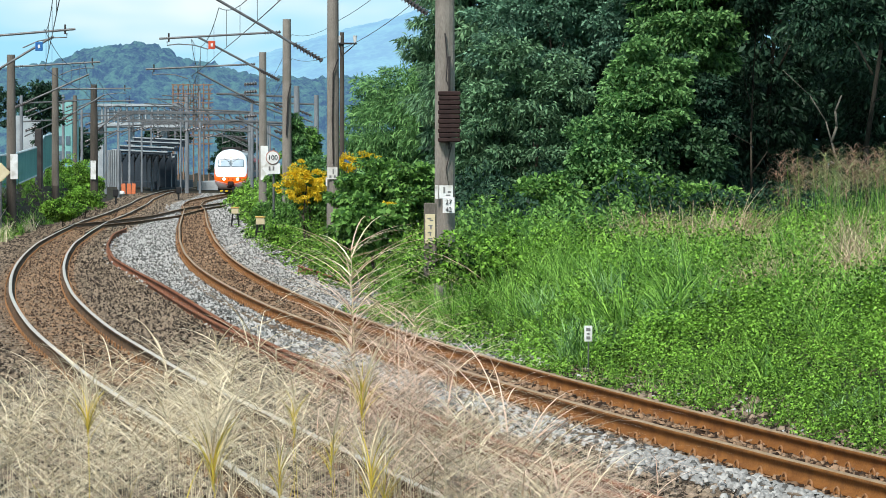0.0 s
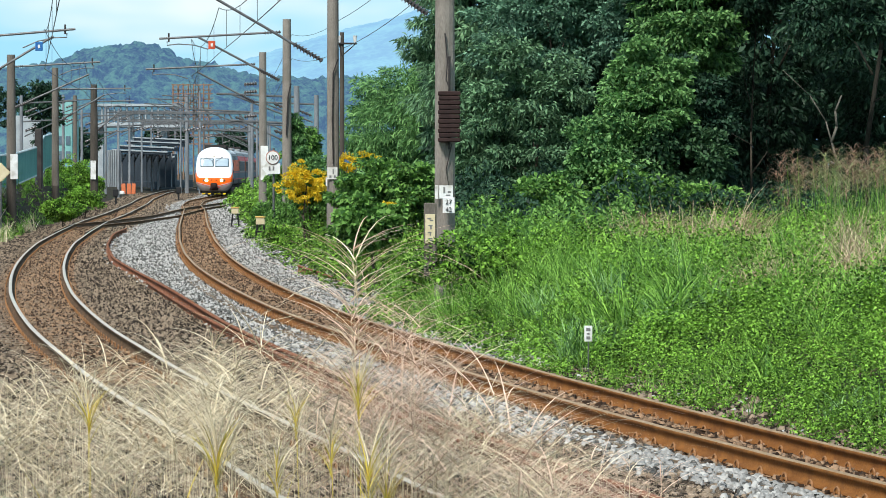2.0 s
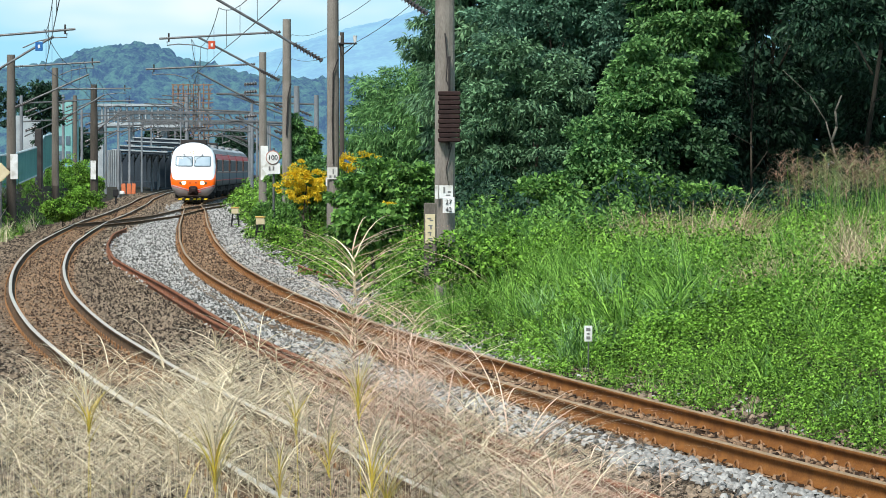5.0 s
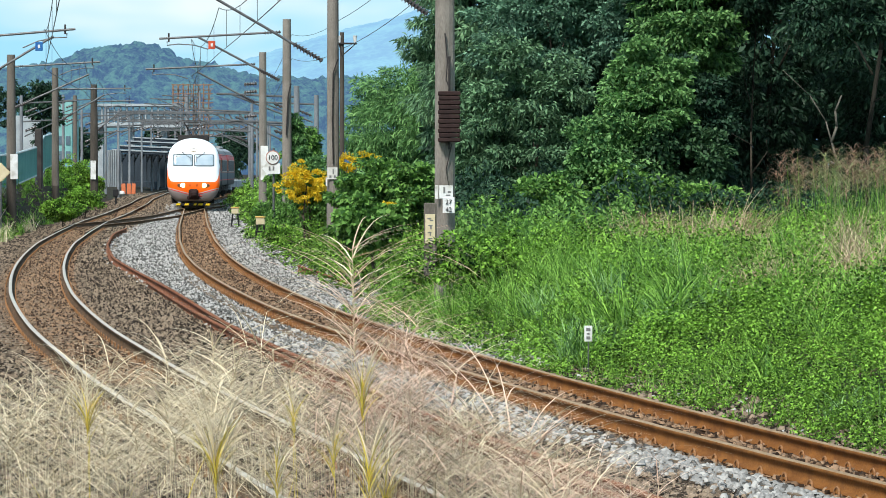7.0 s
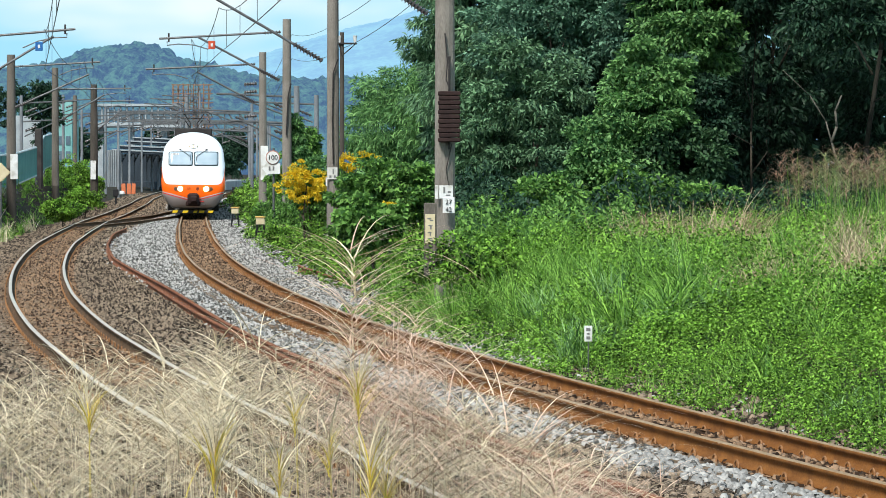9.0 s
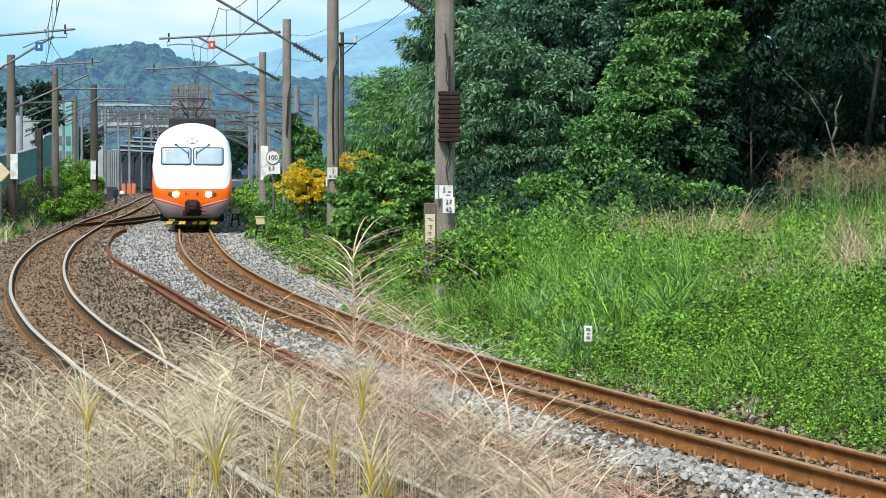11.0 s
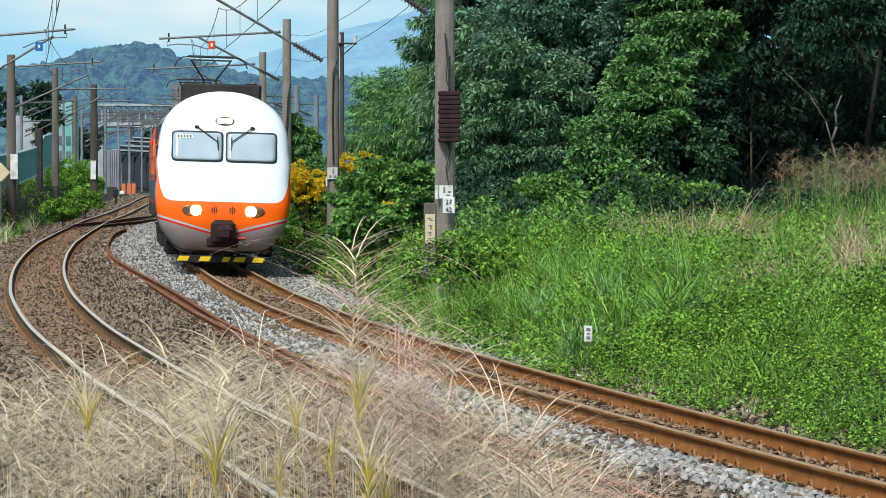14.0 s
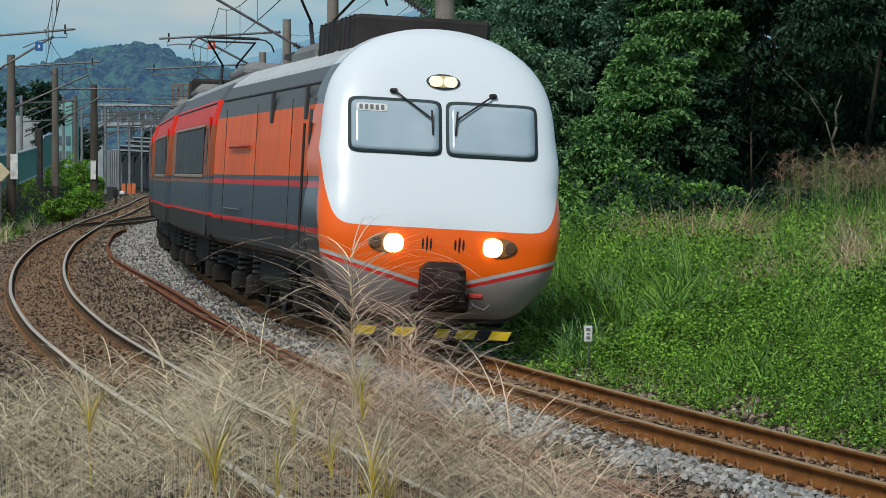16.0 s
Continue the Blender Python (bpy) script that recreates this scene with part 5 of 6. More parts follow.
for yy in (148, 162, 205):
    insulator(rel(sight(455, yy, 130), m4), rel(sight(432, yy + 2, 130), m4), 0.09, m4, 5)

m5 = mast(-16.37, 135.0, 0.1, 6.6, 0.175, "dark-footed concrete mast by the second track", 2.2, M_POLEMID)
cantilever(m5, rel((-16.20, 135.00, 4.61), m5), rel((-13.41, 135.00, 5.86), m5), rel((-16.37, 135.00, 6.14), m5), rel((-12.99, 135.00, 6.33), m5))
board(m5, 0.28, 0.95, rel((-16.23, 134.70, 2.36), m5), label="white painted band on the mast")

m6 = mast(-17.75, 163.0, 0.1, 6.9, 0.165, "concrete mast with dark foot beside the bank", 1.4, M_POLEMID)
cantilever(m6, rel((-17.44, 163.00, 4.53), m6), rel((-15.50, 163.00, 5.66), m6), rel((-17.57, 163.00, 5.92), m6), rel((-14.26, 163.00, 5.95), m6))
m7 = mast(-19.6, 200.0, 0.1, 7.0, 0.20, "dark mast near the station", 4.5, M_POLEDARK)
cantilever(m7, rel((-19.43, 200.00, 4.40), m7), rel((-18.06, 200.00, 5.57), m7), rel((-19.56, 200.00, 6.05), m7), rel((-17.33, 200.00, 6.08), m7))
board(m7, 0.30, 1.05, rel((-19.62, 199.70, 2.20), m7), label="white painted band on the mast")
mast(-24.8, 240.0, 0.1, 7.2, 0.15, "slim dark mast by the siding", mat=M_POLEMID)
for x, d, top, r in ((354, 340, 9.6, 0.13), (331, 345, 9.4, 0.20), (320, 350, 9.0, 0.09), (446, 215, 6.2, 0.10), (560, 190, 6.2, 0.14), (525, 160, 6.0, 0.15), (187, 300, 7.5, 0.11), (268, 380, 8.2, 0.10), (145, 255, 6.5, 0.10), (38, 230, 7.0, 0.12), (112, 300, 8.5, 0.13), (210, 340, 8.0, 0.09), (455, 300, 6.6, 0.10)):
    mm = mast((x - 784) / 6300 * d, d, -0.2, top, r, "grey mast among the station's overhead lines", mat=M_FARPOLE)
    sd = 1 if x < 300 else -1
    for zz, ln in ((top - 0.5, 3.6), (top - 1.7, 3.0)):
        part("arm", rod((0, 0, zz + 0.2), (sd * ln, 0, zz + 0.35), 0.05, 0.05, 6), M_GALV, mm)
        insulator((sd * 0.25, 0, zz - 0.4), (sd * 1.0, 0, zz - 0.1), 0.11, mm, 4)
        part("strut", rod((sd * 0.2, 0, zz - 0.75), (sd * ln * 0.8, 0, zz + 0.3), 0.04, 0.04, 6), M_GALV, mm)

# bracket of a mast that stands out of view to the left
m0 = mast(-13.55, 104.0, 0.1, 7.2, 0.165, "concrete mast beside the second track")
cantilever(m0, rel((-13.44, 104.00, 4.91), m0), rel((-11.37, 104.00, 6.15), m0), rel((-13.47, 104.00, 6.13), m0), rel((-10.73, 104.00, 6.36), m0), (rel((-11.78, 103.90, 5.85), m0), M_SIGNBLUE, "blue plate with a white sign"))

util = tagged(new("utility_pole"), "slim dark utility pole with crossarm and white insulators", "utility pole")
util.location = (-3.83, 135.0, 0.2)
part("pole", rod((0, 0, 0), (0, 0, 7.25), 0.11, 0.08, 10), M_POLEDARK, util)
part("crossarm", box((0.75, 0.08, 0.07), (0.2, -0.1, 6.82), 0.01), M_STEELDARK, util)
for x in (-0.1, 0.5):
    part("insulator", rod((x, -0.1, 6.86), (x, -0.1, 7.12), 0.05, 0.08, 8), M_WHITE, util, "white porcelain insulator")
    part("brace", rod((0, -0.08, 6.35), (x, -0.1, 6.79), 0.02), M_STEELDARK, util)


# ---- wires ----
def wire(name, pts, r, sag, label):
    line = []
    for p, q in zip(pts, pts[1:]):
        p, q = Vector(p), Vector(q)
        for i in range(10):
            t = i / 10
            line.append(p.lerp(q, t) - Vector((0, 0, sag * 4 * t * (1 - t))))
    line.append(Vector(pts[-1]))
    return tagged(part(name, tube(line, r, 5), M_WIRE), label, "wire")


for line, stag in ((LINE_A, (0.2, -0.2)), (LINE_B, (-0.2, 0.2))):
    ys = (14, 57, 90, 112, 130, 163, 200, 240, 300, 380) if line is LINE_A else (14, 60, 104, 135, 163, 200, 240, 300, 380)
    ctr = [(float(np.interp(y, *line)) + stag[i % 2], y, 5.2) for i, y in enumerate(ys)]
    msg = [(x, y, 6.35) for x, y, z in ctr]
    wire("contact_wire", ctr, 0.010, 0.03, "thin grooved overhead contact wire")
    w = wire("messenger_wire", msg, 0.010, 0.55, "dark messenger wire above the track")
    for p, q in zip(ctr, ctr[1:]):
        for t in (0.15, 0.38, 0.62, 0.85):
            c = Vector(p).lerp(Vector(q), t)
            part("dropper", rod(c - Vector((0, 0, 0.02)), c + Vector((0, 0, 1.15 - 2.2 * t * (1 - t))), 0.006, 0.006, 4), M_WIRE, w)
for dz in (0.0, -0.75):
    wire("feeder_wire", [(0.3, 57, 6.4 + dz), (-2.6, 90, 6.05 + dz), (-4.75, 112, 6.5 + dz), (-6.4, 130, 5.4 + dz), (-7.6, 160, 5.6 + dz), (-8.9, 190, 5.6 + dz), (-11, 240, 6.2 + dz)], 0.007, 0.18, "dark feeder wire slung between masts")
insulator(rel((-0.25, 57.00, 4.76), m1), rel((-0.76, 57.00, 5.12), m1), 0.07, m1, 10)

# ---- signs and small trackside things ----
sign = tagged(new("speed_sign"), "round white speed sign with black figures above an arrow board", "sign")
sign.location = (-5.33, 112.00, 0.06)
pz = lambda x, y, d=112.0: ((x - 484) / 6300 * d, d - 112.0, (424 - y) / 6300 * d)
part("post", rod((0, 0, -0.3), pz(484, 262), 0.035), M_GALV, sign, "pale steel post")
disc = part("disc", rod(pz(483, 279, 111.9), pz(483, 279, 111.86), 0.225, 0.225, 32), M_SIGNRED, sign, "faded red rim")
part("face", rod(pz(483, 279, 111.85), pz(483, 279, 111.83), 0.195, 0.195, 32), M_WHITE, disc, "white disc")
q = pz(483, 279, 111.81)
stroke(disc, "100", q[0], q[1], q[2], 0.21, M_BLACK, UPRIGHT)
bm = bmesh.new()
vs = [bm.verts.new(pz(x, y, 111.9)) for x, y in ((464, 298), (472, 289), (496, 289), (496, 308), (472, 308))]
ex = bmesh.ops.extrude_face_region(bm, geom=[bm.faces.new(vs)])
bmesh.ops.translate(bm, verts=[v for v in ex["geom"] if isinstance(v, bmesh.types.BMVert)], vec=(0, -0.02, 0))
bmesh.ops.recalc_face_normals(bm, faces=bm.faces)
ab = part("arrow_board", bm, M_WHITE, sign, "white arrow-shaped board")
for x in (477, 484):
    part("mark", box((0.05, 0.006, 0.12), pz(x, 298, 111.86)), M_GREYMARK, ab)


def relay_box(x, y, z, h, label):
    r = tagged(new("trackside_box"), label, "trackside box", "trackside boxes on legs")
    r.location = (x, y, z)
    part("box", box((0.30, 0.26, 0.24), (0, 0, h - 0.17), 0.02), M_CREAM, r, "cream metal box")
    part("lid", box((0.36, 0.32, 0.06), (0, 0, h - 0.03), 0.015), M_LIDORANGE, r, "ochre lid")
    for sx in (-1, 1):
        for sy in (-1, 1):
            part("leg", rod((sx * 0.17, sy * 0.14, -0.1), (sx * 0.10, sy * 0.10, h - 0.28), 0.03), M_BLACK, r)
    part("brace", box((0.30, 0.03, 0.05), (0, -0.13, h * 0.35), 0.005), M_BLACK, r)
    return r


relay_box(-6.1, 119, -0.1, 0.80, "cream trackside box with ochre lid on black legs")
relay_box(-8.7, 149, -0.1, 0.78, "cream trackside box with ochre lid by the crossover")
for x, y, d in ((415, 348, 270), (432, 345, 275), (316, 350, 270), (205, 350, 240)):
    b = tagged(new("signal_stub"), "small dark ground signal beside the track", "ground signal")
    b.location = ((x - 784) / 6300 * d, d, -0.1)
    part("post", rod((0, 0, -0.1), (0, 0, 0.6), 0.07), M_BLACK, b)
    part("head", box((0.36, 0.25, 0.5), (0, 0, 0.72), 0.04), M_BLACK, b)

marker = tagged(new("marker_plate"), "small white plate with dark marks among the weeds", "sign")
marker.location = (1.73, 42.50, 0.19)
part("stake", rod((0, -0.135, -0.45), (0, -0.135, 0.2), 0.007), M_GALV, marker)
board(marker, 0.095, 0.19, (0, -0.15, 0.14), marks=[(0.0, 0.05, 0.05, 0.035), (0.0, 0.0, 0.03, 0.02), (0.0, -0.05, 0.045, 0.035)])

post = tagged(new("concrete_post"), "short concrete post with a white lettered panel", "post")
post.location = (-0.20, 56.00, 0.73)
part("body", box((0.20, 0.16, 1.15), (0, 0, 0.45), 0.015), M_POLEMID, post)
board(post, 0.155, 0.46, (0, -0.09, 0.62), M_CREAM, "cream panel with worn characters", [(-0.015, 0.16, 0.06, 0.022), (0.02, 0.13, 0.05, 0.018), (0.0, 0.05, 0.07, 0.018), (0.01, 0.015, 0.025, 0.05), (-0.01, -0.06, 0.06, 0.02), (0.0, -0.09, 0.02, 0.04), (0.0, -0.155, 0.07, 0.018), (0.015, -0.185, 0.04, 0.02)])


# ---- fence and station ----
def fence(pts, h, label):
    f = tagged(new("sheet_fence"), label, "fence")
    line = []
    for p, q in zip(pts, pts[1:]):
        p, q = Vector(p), Vector(q)
        n = max(4, int((q - p).length / 0.12))
        line += [p.lerp(q, i / n) + Vector((0.04 * (i % 2), 0.04 * (i % 2), 0)) for i in range(n)]
    bm = bmesh.new()
    lo = [bm.verts.new(v) for v in line]
    hi = [bm.verts.new(v + Vector((0, 0, h))) for v in line]
    for i in range(len(line) - 1):
        bm.faces.new((lo[i], lo[i + 1], hi[i + 1], hi[i]))
    bmesh.ops.solidify(bm, geom=bm.faces[:], thickness=0.01)
    part("sheet", bm, M_FENCE, f)
    for z in (0.03, h - 0.02):
        part("trim", tube([Vector(p) + Vector((0, -0.05, z)) for p in pts], 0.055), M_FENCECAP, f, "pale trim rail")
    for p in pts:
        part("post", rod(Vector(p) + Vector((0, 0.06, -0.4)), Vector(p) + Vector((0, 0.06, h)), 0.05), M_GALV, f)
    return f


fence([(-16.74, 128.00, 1.35), (-17.42, 140.00, 1.46), (-18.19, 152.00, 1.60), (-18.86, 165.00, 1.93)], 1.35, "blue-green corrugated sheet fence on the bank")
fence([(-19.49, 172.00, 1.75), (-20.17, 180.00, 2.24), (-21.36, 195.00, 2.49)], 1.7, "blue-green corrugated sheet fence behind the pier")
pier = tagged(part("fence_pier", box((0.36, 0.4, 2.9), Vector((-18.84, 166.00, 2.70)), 0.05), M_STEELDARK), "black pier at the end of the fence", "pier")
warn = tagged(new("warning_board"), "cream diamond warning board on a post by the fence", "sign")
warn.location = (-15.65, 126.0, 0.3)
part("post", rod((0, 0, -0.3), (0, 0, 1.7), 0.03), M_GALV, warn)
part("board", box((0.5, 0.03, 0.5), (0, -0.05, 1.85), 0.02, Matrix.Rotation(radians(45), 4, "Y")), M_CREAM, warn, "cream diamond board")


def shed(name, lo, hi, depth, mat, label, category="building"):
    """A plain building body from its front's lower and upper corners."""
    t = tagged(new(name), label, category)
    w, h = hi[0] - lo[0], hi[2] - lo[2]
    t.location = ((lo[0] + hi[0]) / 2, lo[1], lo[2])
    part("wall", box((w, depth, h), (0, depth / 2, h / 2), 0.05), mat, t)
    return t, w, h


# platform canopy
# the shelter's interior shade, given as a dark-coloured block
canopy, cw, ch = shed("shelter_shade_block", (-36.30, 400.00, 0.14), (-30.10, 400.00, 3.9), 3, M_STATION, "dark block standing in for the shaded platform interior")
screen, cw, ch = shed("slatted_screen", (-34.9, 370.00, 0.3), (-33.5, 370.00, 4.2), 0.3, M_FARPOLE, "pale grey slatted screen at the platform's end", "screen")
for k in range(7):
    part("slat", box((0.06, 0.1, ch), (-cw / 2 + 0.12 + k * 0.19, -0.08, ch / 2)), M_STATLIGHT, screen)
roof = tagged(new("platform_canopy"), "dark steel platform canopy of the station", "canopy")
roof.location = (-31.79, 375.00, 0.28)
rx = lambda x: (x - 250) / 6300 * 375
for k, (x0, x1, y) in enumerate(((208, 300, 270), (210, 304, 262), (213, 308, 253), (218, 312, 246))):
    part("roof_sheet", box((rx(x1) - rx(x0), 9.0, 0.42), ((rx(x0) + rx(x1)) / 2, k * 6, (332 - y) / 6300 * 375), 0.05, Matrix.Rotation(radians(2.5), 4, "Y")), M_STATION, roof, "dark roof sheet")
    part("roof_edge", box((rx(x1) - rx(x0) + 0.3, 0.1, 0.14), ((rx(x0) + rx(x1)) / 2, k * 6 - 4.55, (332 - y) / 6300 * 375 + 0.12), 0.02, Matrix.Rotation(radians(2.5), 4, "Y")), M_STATLIGHT, roof, "pale roof edge")
for i in range(9):
    x = 216 + i * 11
    part("column", rod((rx(x), 0, 0), (rx(x), 0, 3.6), 0.06), M_FARPOLE, roof)
    part("bracket", rod((rx(x), -0.1, 2.7), (rx(x + 7), -0.1, 3.5), 0.08), M_STATION, roof)
    part("hanging_lamp", box((0.25, 0.6, 0.18), (rx(x + 5), -1.2, 3.2), 0.03), M_STATLIGHT, roof)
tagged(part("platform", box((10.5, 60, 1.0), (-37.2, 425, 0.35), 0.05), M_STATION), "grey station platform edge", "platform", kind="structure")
tagged(part("platform", box((3.2, 60, 1.0), (-25.7, 425, 0.35), 0.04), M_STATLIGHT), "pale concrete island platform end", "platform", kind="structure")

# footbridge over the tracks
bridge = tagged(new("footbridge"), "pale grey station footbridge with railings", "footbridge")
bridge.location = (-37.99, 440.00, 6.70)
bx = lambda x: (x - 240) / 6300 * 440
bz = lambda y: (235 - y) / 6300 * 440
part("deck", box((bx(325) - bx(165), 3.5, 0.6), ((bx(325) + bx(165)) / 2, 0, bz(222)), 0.05), M_STATLIGHT, bridge)
part("roof", box((bx(322) - bx(168), 4.0, 0.35), ((bx(322) + bx(168)) / 2, 0, bz(187)), 0.05), M_STATLIGHT, bridge)
for i in range(14):
    x = 172 + i * 11
    part("upright", rod((bx(x), -1.6, bz(222)), (bx(x), -1.6, bz(188)), 0.10), M_STATLIGHT, bridge)
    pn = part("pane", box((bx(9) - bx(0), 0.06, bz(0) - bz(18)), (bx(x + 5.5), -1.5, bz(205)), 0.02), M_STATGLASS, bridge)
    part("rail", rod((bx(x), -1.7, bz(212)), (bx(x + 11), -1.7, bz(212)), 0.05), M_GALV, bridge)
for x in (178, 232, 290):
    part("pier", box((0.7, 1.2, bz(222) - bz(330)), (bx(x), 0.5, (bz(222) + bz(330)) / 2), 0.04), M_STATLIGHT, bridge)

# scaffolding
scaf = tagged(new("scaffolding"), "rust-brown scaffolding tower beside the station", "scaffolding")
scaf.location = (-36.65, 520.00, -0.18)
sx_ = lambda x: (x - 340) / 6300 * 520
sz_ = lambda y: (328 - y) / 6300 * 520
for x in range(306, 378, 9):
    for dy in (0, 1.5):
        part("standard", rod((sx_(x), dy, 0), (sx_(x), dy, sz_(148 + (x % 4))), 0.06, 0.06, 5), M_SCAFF, scaf)
for y in range(150, 262, 8):
    part("ledger", rod((sx_(304), -0.05, sz_(y)), (sx_(378), -0.05, sz_(y)), 0.055, 0.055, 5), M_SCAFF, scaf)
    for x in range(306, 370, 18):
        part("plank", box((sx_(14) - sx_(0), 0.9, 0.07), (sx_(x + 7), 0.7, sz_(y + 2))), M_SCAFF, scaf)
for i in range(6):
    part("brace", rod((sx_(306 + i * 11), -0.1, sz_(250)), (sx_(318 + i * 11), -0.1, sz_(160)), 0.05, 0.05, 5), M_SCAFF, scaf)
for i in range(5):
    g = tagged(new("gantry"), "steel portal gantry carrying the overhead lines", "gantry", "station gantries")
    d = 290 + i * 34
    g.location = ((255 - 784) / 6300 * d, d, 0)
    hh = 6.8 + 0.5 * (i % 2)
    l, r = float(xb(d)) - 2.7 - g.location.x, float(xa(d)) + 2.7 - g.location.x
    part("beam", box((r - l, 0.22, 0.22), ((l + r) / 2, 0, hh), 0.02), M_GALV, g)
    part("lower_beam", box((r - l, 0.12, 0.12), ((l + r) / 2, 0, hh - 0.7), 0.02), M_GALV, g)
    for k in range(12):
        x = l + (r - l) * k / 12
        part("lacing", rod((x, 0, hh), (x + 0.5, 0, hh - 0.7), 0.035, 0.035, 5), M_GALV, g)
    for x in (l, r):
        part("leg", box((0.18, 0.18, hh + 0.3), (x, 0, hh / 2), 0.02), M_FARPOLE, g)
    for x in (l + 1.2, (l + r) / 2, r - 2.0):
        part("hanger", rod((x, 0, hh), (x, 0, hh - 1.6), 0.05), M_GALV, g)
        insulator((x, 0, hh - 1.5), (x + 0.9, 0, hh - 1.2), 0.12, g, 4)
house, w, h = shed("house", (-35.83, 330.00, -0.32), (-34.36, 330.00, 8.59), 6, M_FENCE, "pale blue-grey building beyond the fence", "house")
for r in range(4):
    for c in range(2):
        part("window", box((0.4, 0.08, 0.8), (-0.35 + c * 0.7, -0.05, 1.0 + r * 1.4), 0.01), M_STATGLASS, house)
house, w, h = shed("house", (-46.08, 380.00, -0.35), (-43.07, 380.00, 7.91), 6, M_STATLIGHT, "pale grey building behind the masts", "house")
for r in range(3):
    for c in range(4):
        part("window", box((0.4, 0.08, 0.7), (-1.1 + c * 0.7, -0.05, 1.0 + r * 1.5), 0.01), M_STATGLASS, house)
barrier = tagged(new("barrier"), "orange and white barriers stacked by the siding", "barrier")
barrier.location = (-26.57, 300.00, 0.06)
for x in (-0.35, 0.1, 0.5):
    part("board", box((0.34, 0.1, 0.9), (x, 0, 0.5), 0.03, Matrix.Rotation(0.1 * x, 4, "Y")), M_FARORANGE, barrier)
part("sack", box((0.7, 0.4, 0.35), (-0.6, 0, 0.15), 0.1), M_WHITE, barrier)


# ---- shrubs and flowers ----
def shrub(label, p, radii, clumps, per, mat, leaf, droop=0.3, spread=0.24, category="shrub"):
    t = tagged(new("shrub"), label, category, "shrubs along the track")
    z = gz(p[0], p[1])
    t.location = (p[0], p[1], z)
    trunk(t, (0, 0, -0.1), (0, 0, max(0.3, p[2] - z)), 0.04, 5)
    crown("crown", (0, 0, p[2] - z), radii, clumps, int(per * 0.85), mat, leaf, t, droop, 0.55, spread)
    return t


shrub("broad-leaved green shrub beside the mast", (-1.10, 74.00, 1.75), (0.95, 0.8, 0.78), 150, 150, M_SHRUB, (0.12, 0.075), 0.15, 0.24)
shrub("broad-leaved green shrub beside the mast", (-1.43, 70.00, 1.22), (0.6, 0.5, 0.45), 70, 110, M_SHRUB, (0.14, 0.10), 0.15, 0.22)
shrub("vine-covered bush by the mast", (-4.64, 116.00, 2.91), (0.6, 0.5, 0.9), 80, 80, M_SHRUB, (0.13, 0.08), 0.4, 0.22)
shrub("dark green bush behind the flowers", (-4.49, 116.00, 1.43), (0.75, 0.6, 0.85), 90, 80, M_SHRUB, (0.13, 0.07), 0.4, 0.25)
for x, y, d, rx_, rz_ in ((520, 388, 106, 0.7, 0.5), (572, 385, 95, 0.55, 0.55), (474, 385, 124, 0.5, 0.42), (505, 335, 118, 0.55, 0.85), (545, 300, 118, 0.55, 0.9), (610, 345, 98, 0.5, 0.8)):
    shrub("tangle of green vines and weeds at the mast's foot", sight(x, y, d), (rx_, 0.45, rz_), 80, 80, M_SHRUB, (0.10, 0.055), 0.25, 0.20)
shrub("goldenrod bush with bright yellow flower heads", (-3.60, 92.40, 1.86), (0.62, 0.4, 0.60), 84, 76, M_YELLOW, (0.06, 0.03), -0.2, 0.10)
shrub("green stems of the goldenrod", (-3.5, 93.20, 1.75), (0.6, 0.4, 0.6), 70, 90, M_SHRUB, (0.10, 0.04), 0.1, 0.16)
shrub("light green climbing vine on the mast", (-4.62, 112.4, 3.2), (0.24, 0.22, 0.9), 44, 80, M_BRIGHT, (0.11, 0.07), 0.3, 0.16)
shrub("light green tangle beside the goldenrod", (-4.1, 108.0, 2.0), (0.55, 0.5, 0.8), 80, 90, M_BRIGHT, (0.11, 0.06), 0.3, 0.22)
shrub("goldenrod with yellow flower heads", (-2.37, 92.00, 2.45), (0.35, 0.3, 0.22), 26, 70, M_YELLOW, (0.06, 0.035), -0.2, 0.12)
shrub("goldenrod with yellow flower heads", (-1.99, 92.00, 2.52), (0.35, 0.3, 0.2), 16, 60, M_YELLOW, (0.06, 0.035), -0.2, 0.10)
shrub("small yellow flowers at the shrub's foot", (-1.17, 72.80, 1.51), (0.2, 0.1, 0.1), 8, 26, M_YELLOW, (0.045, 0.03), -0.2, 0.07)
for x, y, d, rx_, rz_ in ((110, 372, 142, 0.8, 0.35), (150, 352, 172, 0.9, 0.45), (100, 318, 198, 1.2, 1.35), (135, 318, 205, 1.0, 1.4), (160, 330, 215, 0.8, 0.9)):
    shrub("low leafy green bush below the sheet fence", sight(x, y, d), (rx_, 0.7, rz_), 110, 70, M_WEED, (0.12, 0.06), 0.1, 0.24)
for x, y, d, rx_, rz_ in ((722, 492, 66, 0.45, 0.4), (762, 492, 59, 0.35, 0.35), (832, 482, 55, 0.4, 0.35), (800, 458, 56, 0.35, 0.35), (880, 470, 56, 0.4, 0.3), (700, 470, 72, 0.5, 0.4), (640, 450, 80, 0.6, 0.4), (560, 425, 92, 0.6, 0.4), (500, 420, 104, 0.55, 0.3)):
    shrub("leafy weeds round the mast's foot", sight(x, y, d), (rx_, 0.4, rz_), 46, 70, M_WEED, (0.08, 0.045), 0.15, 0.17)
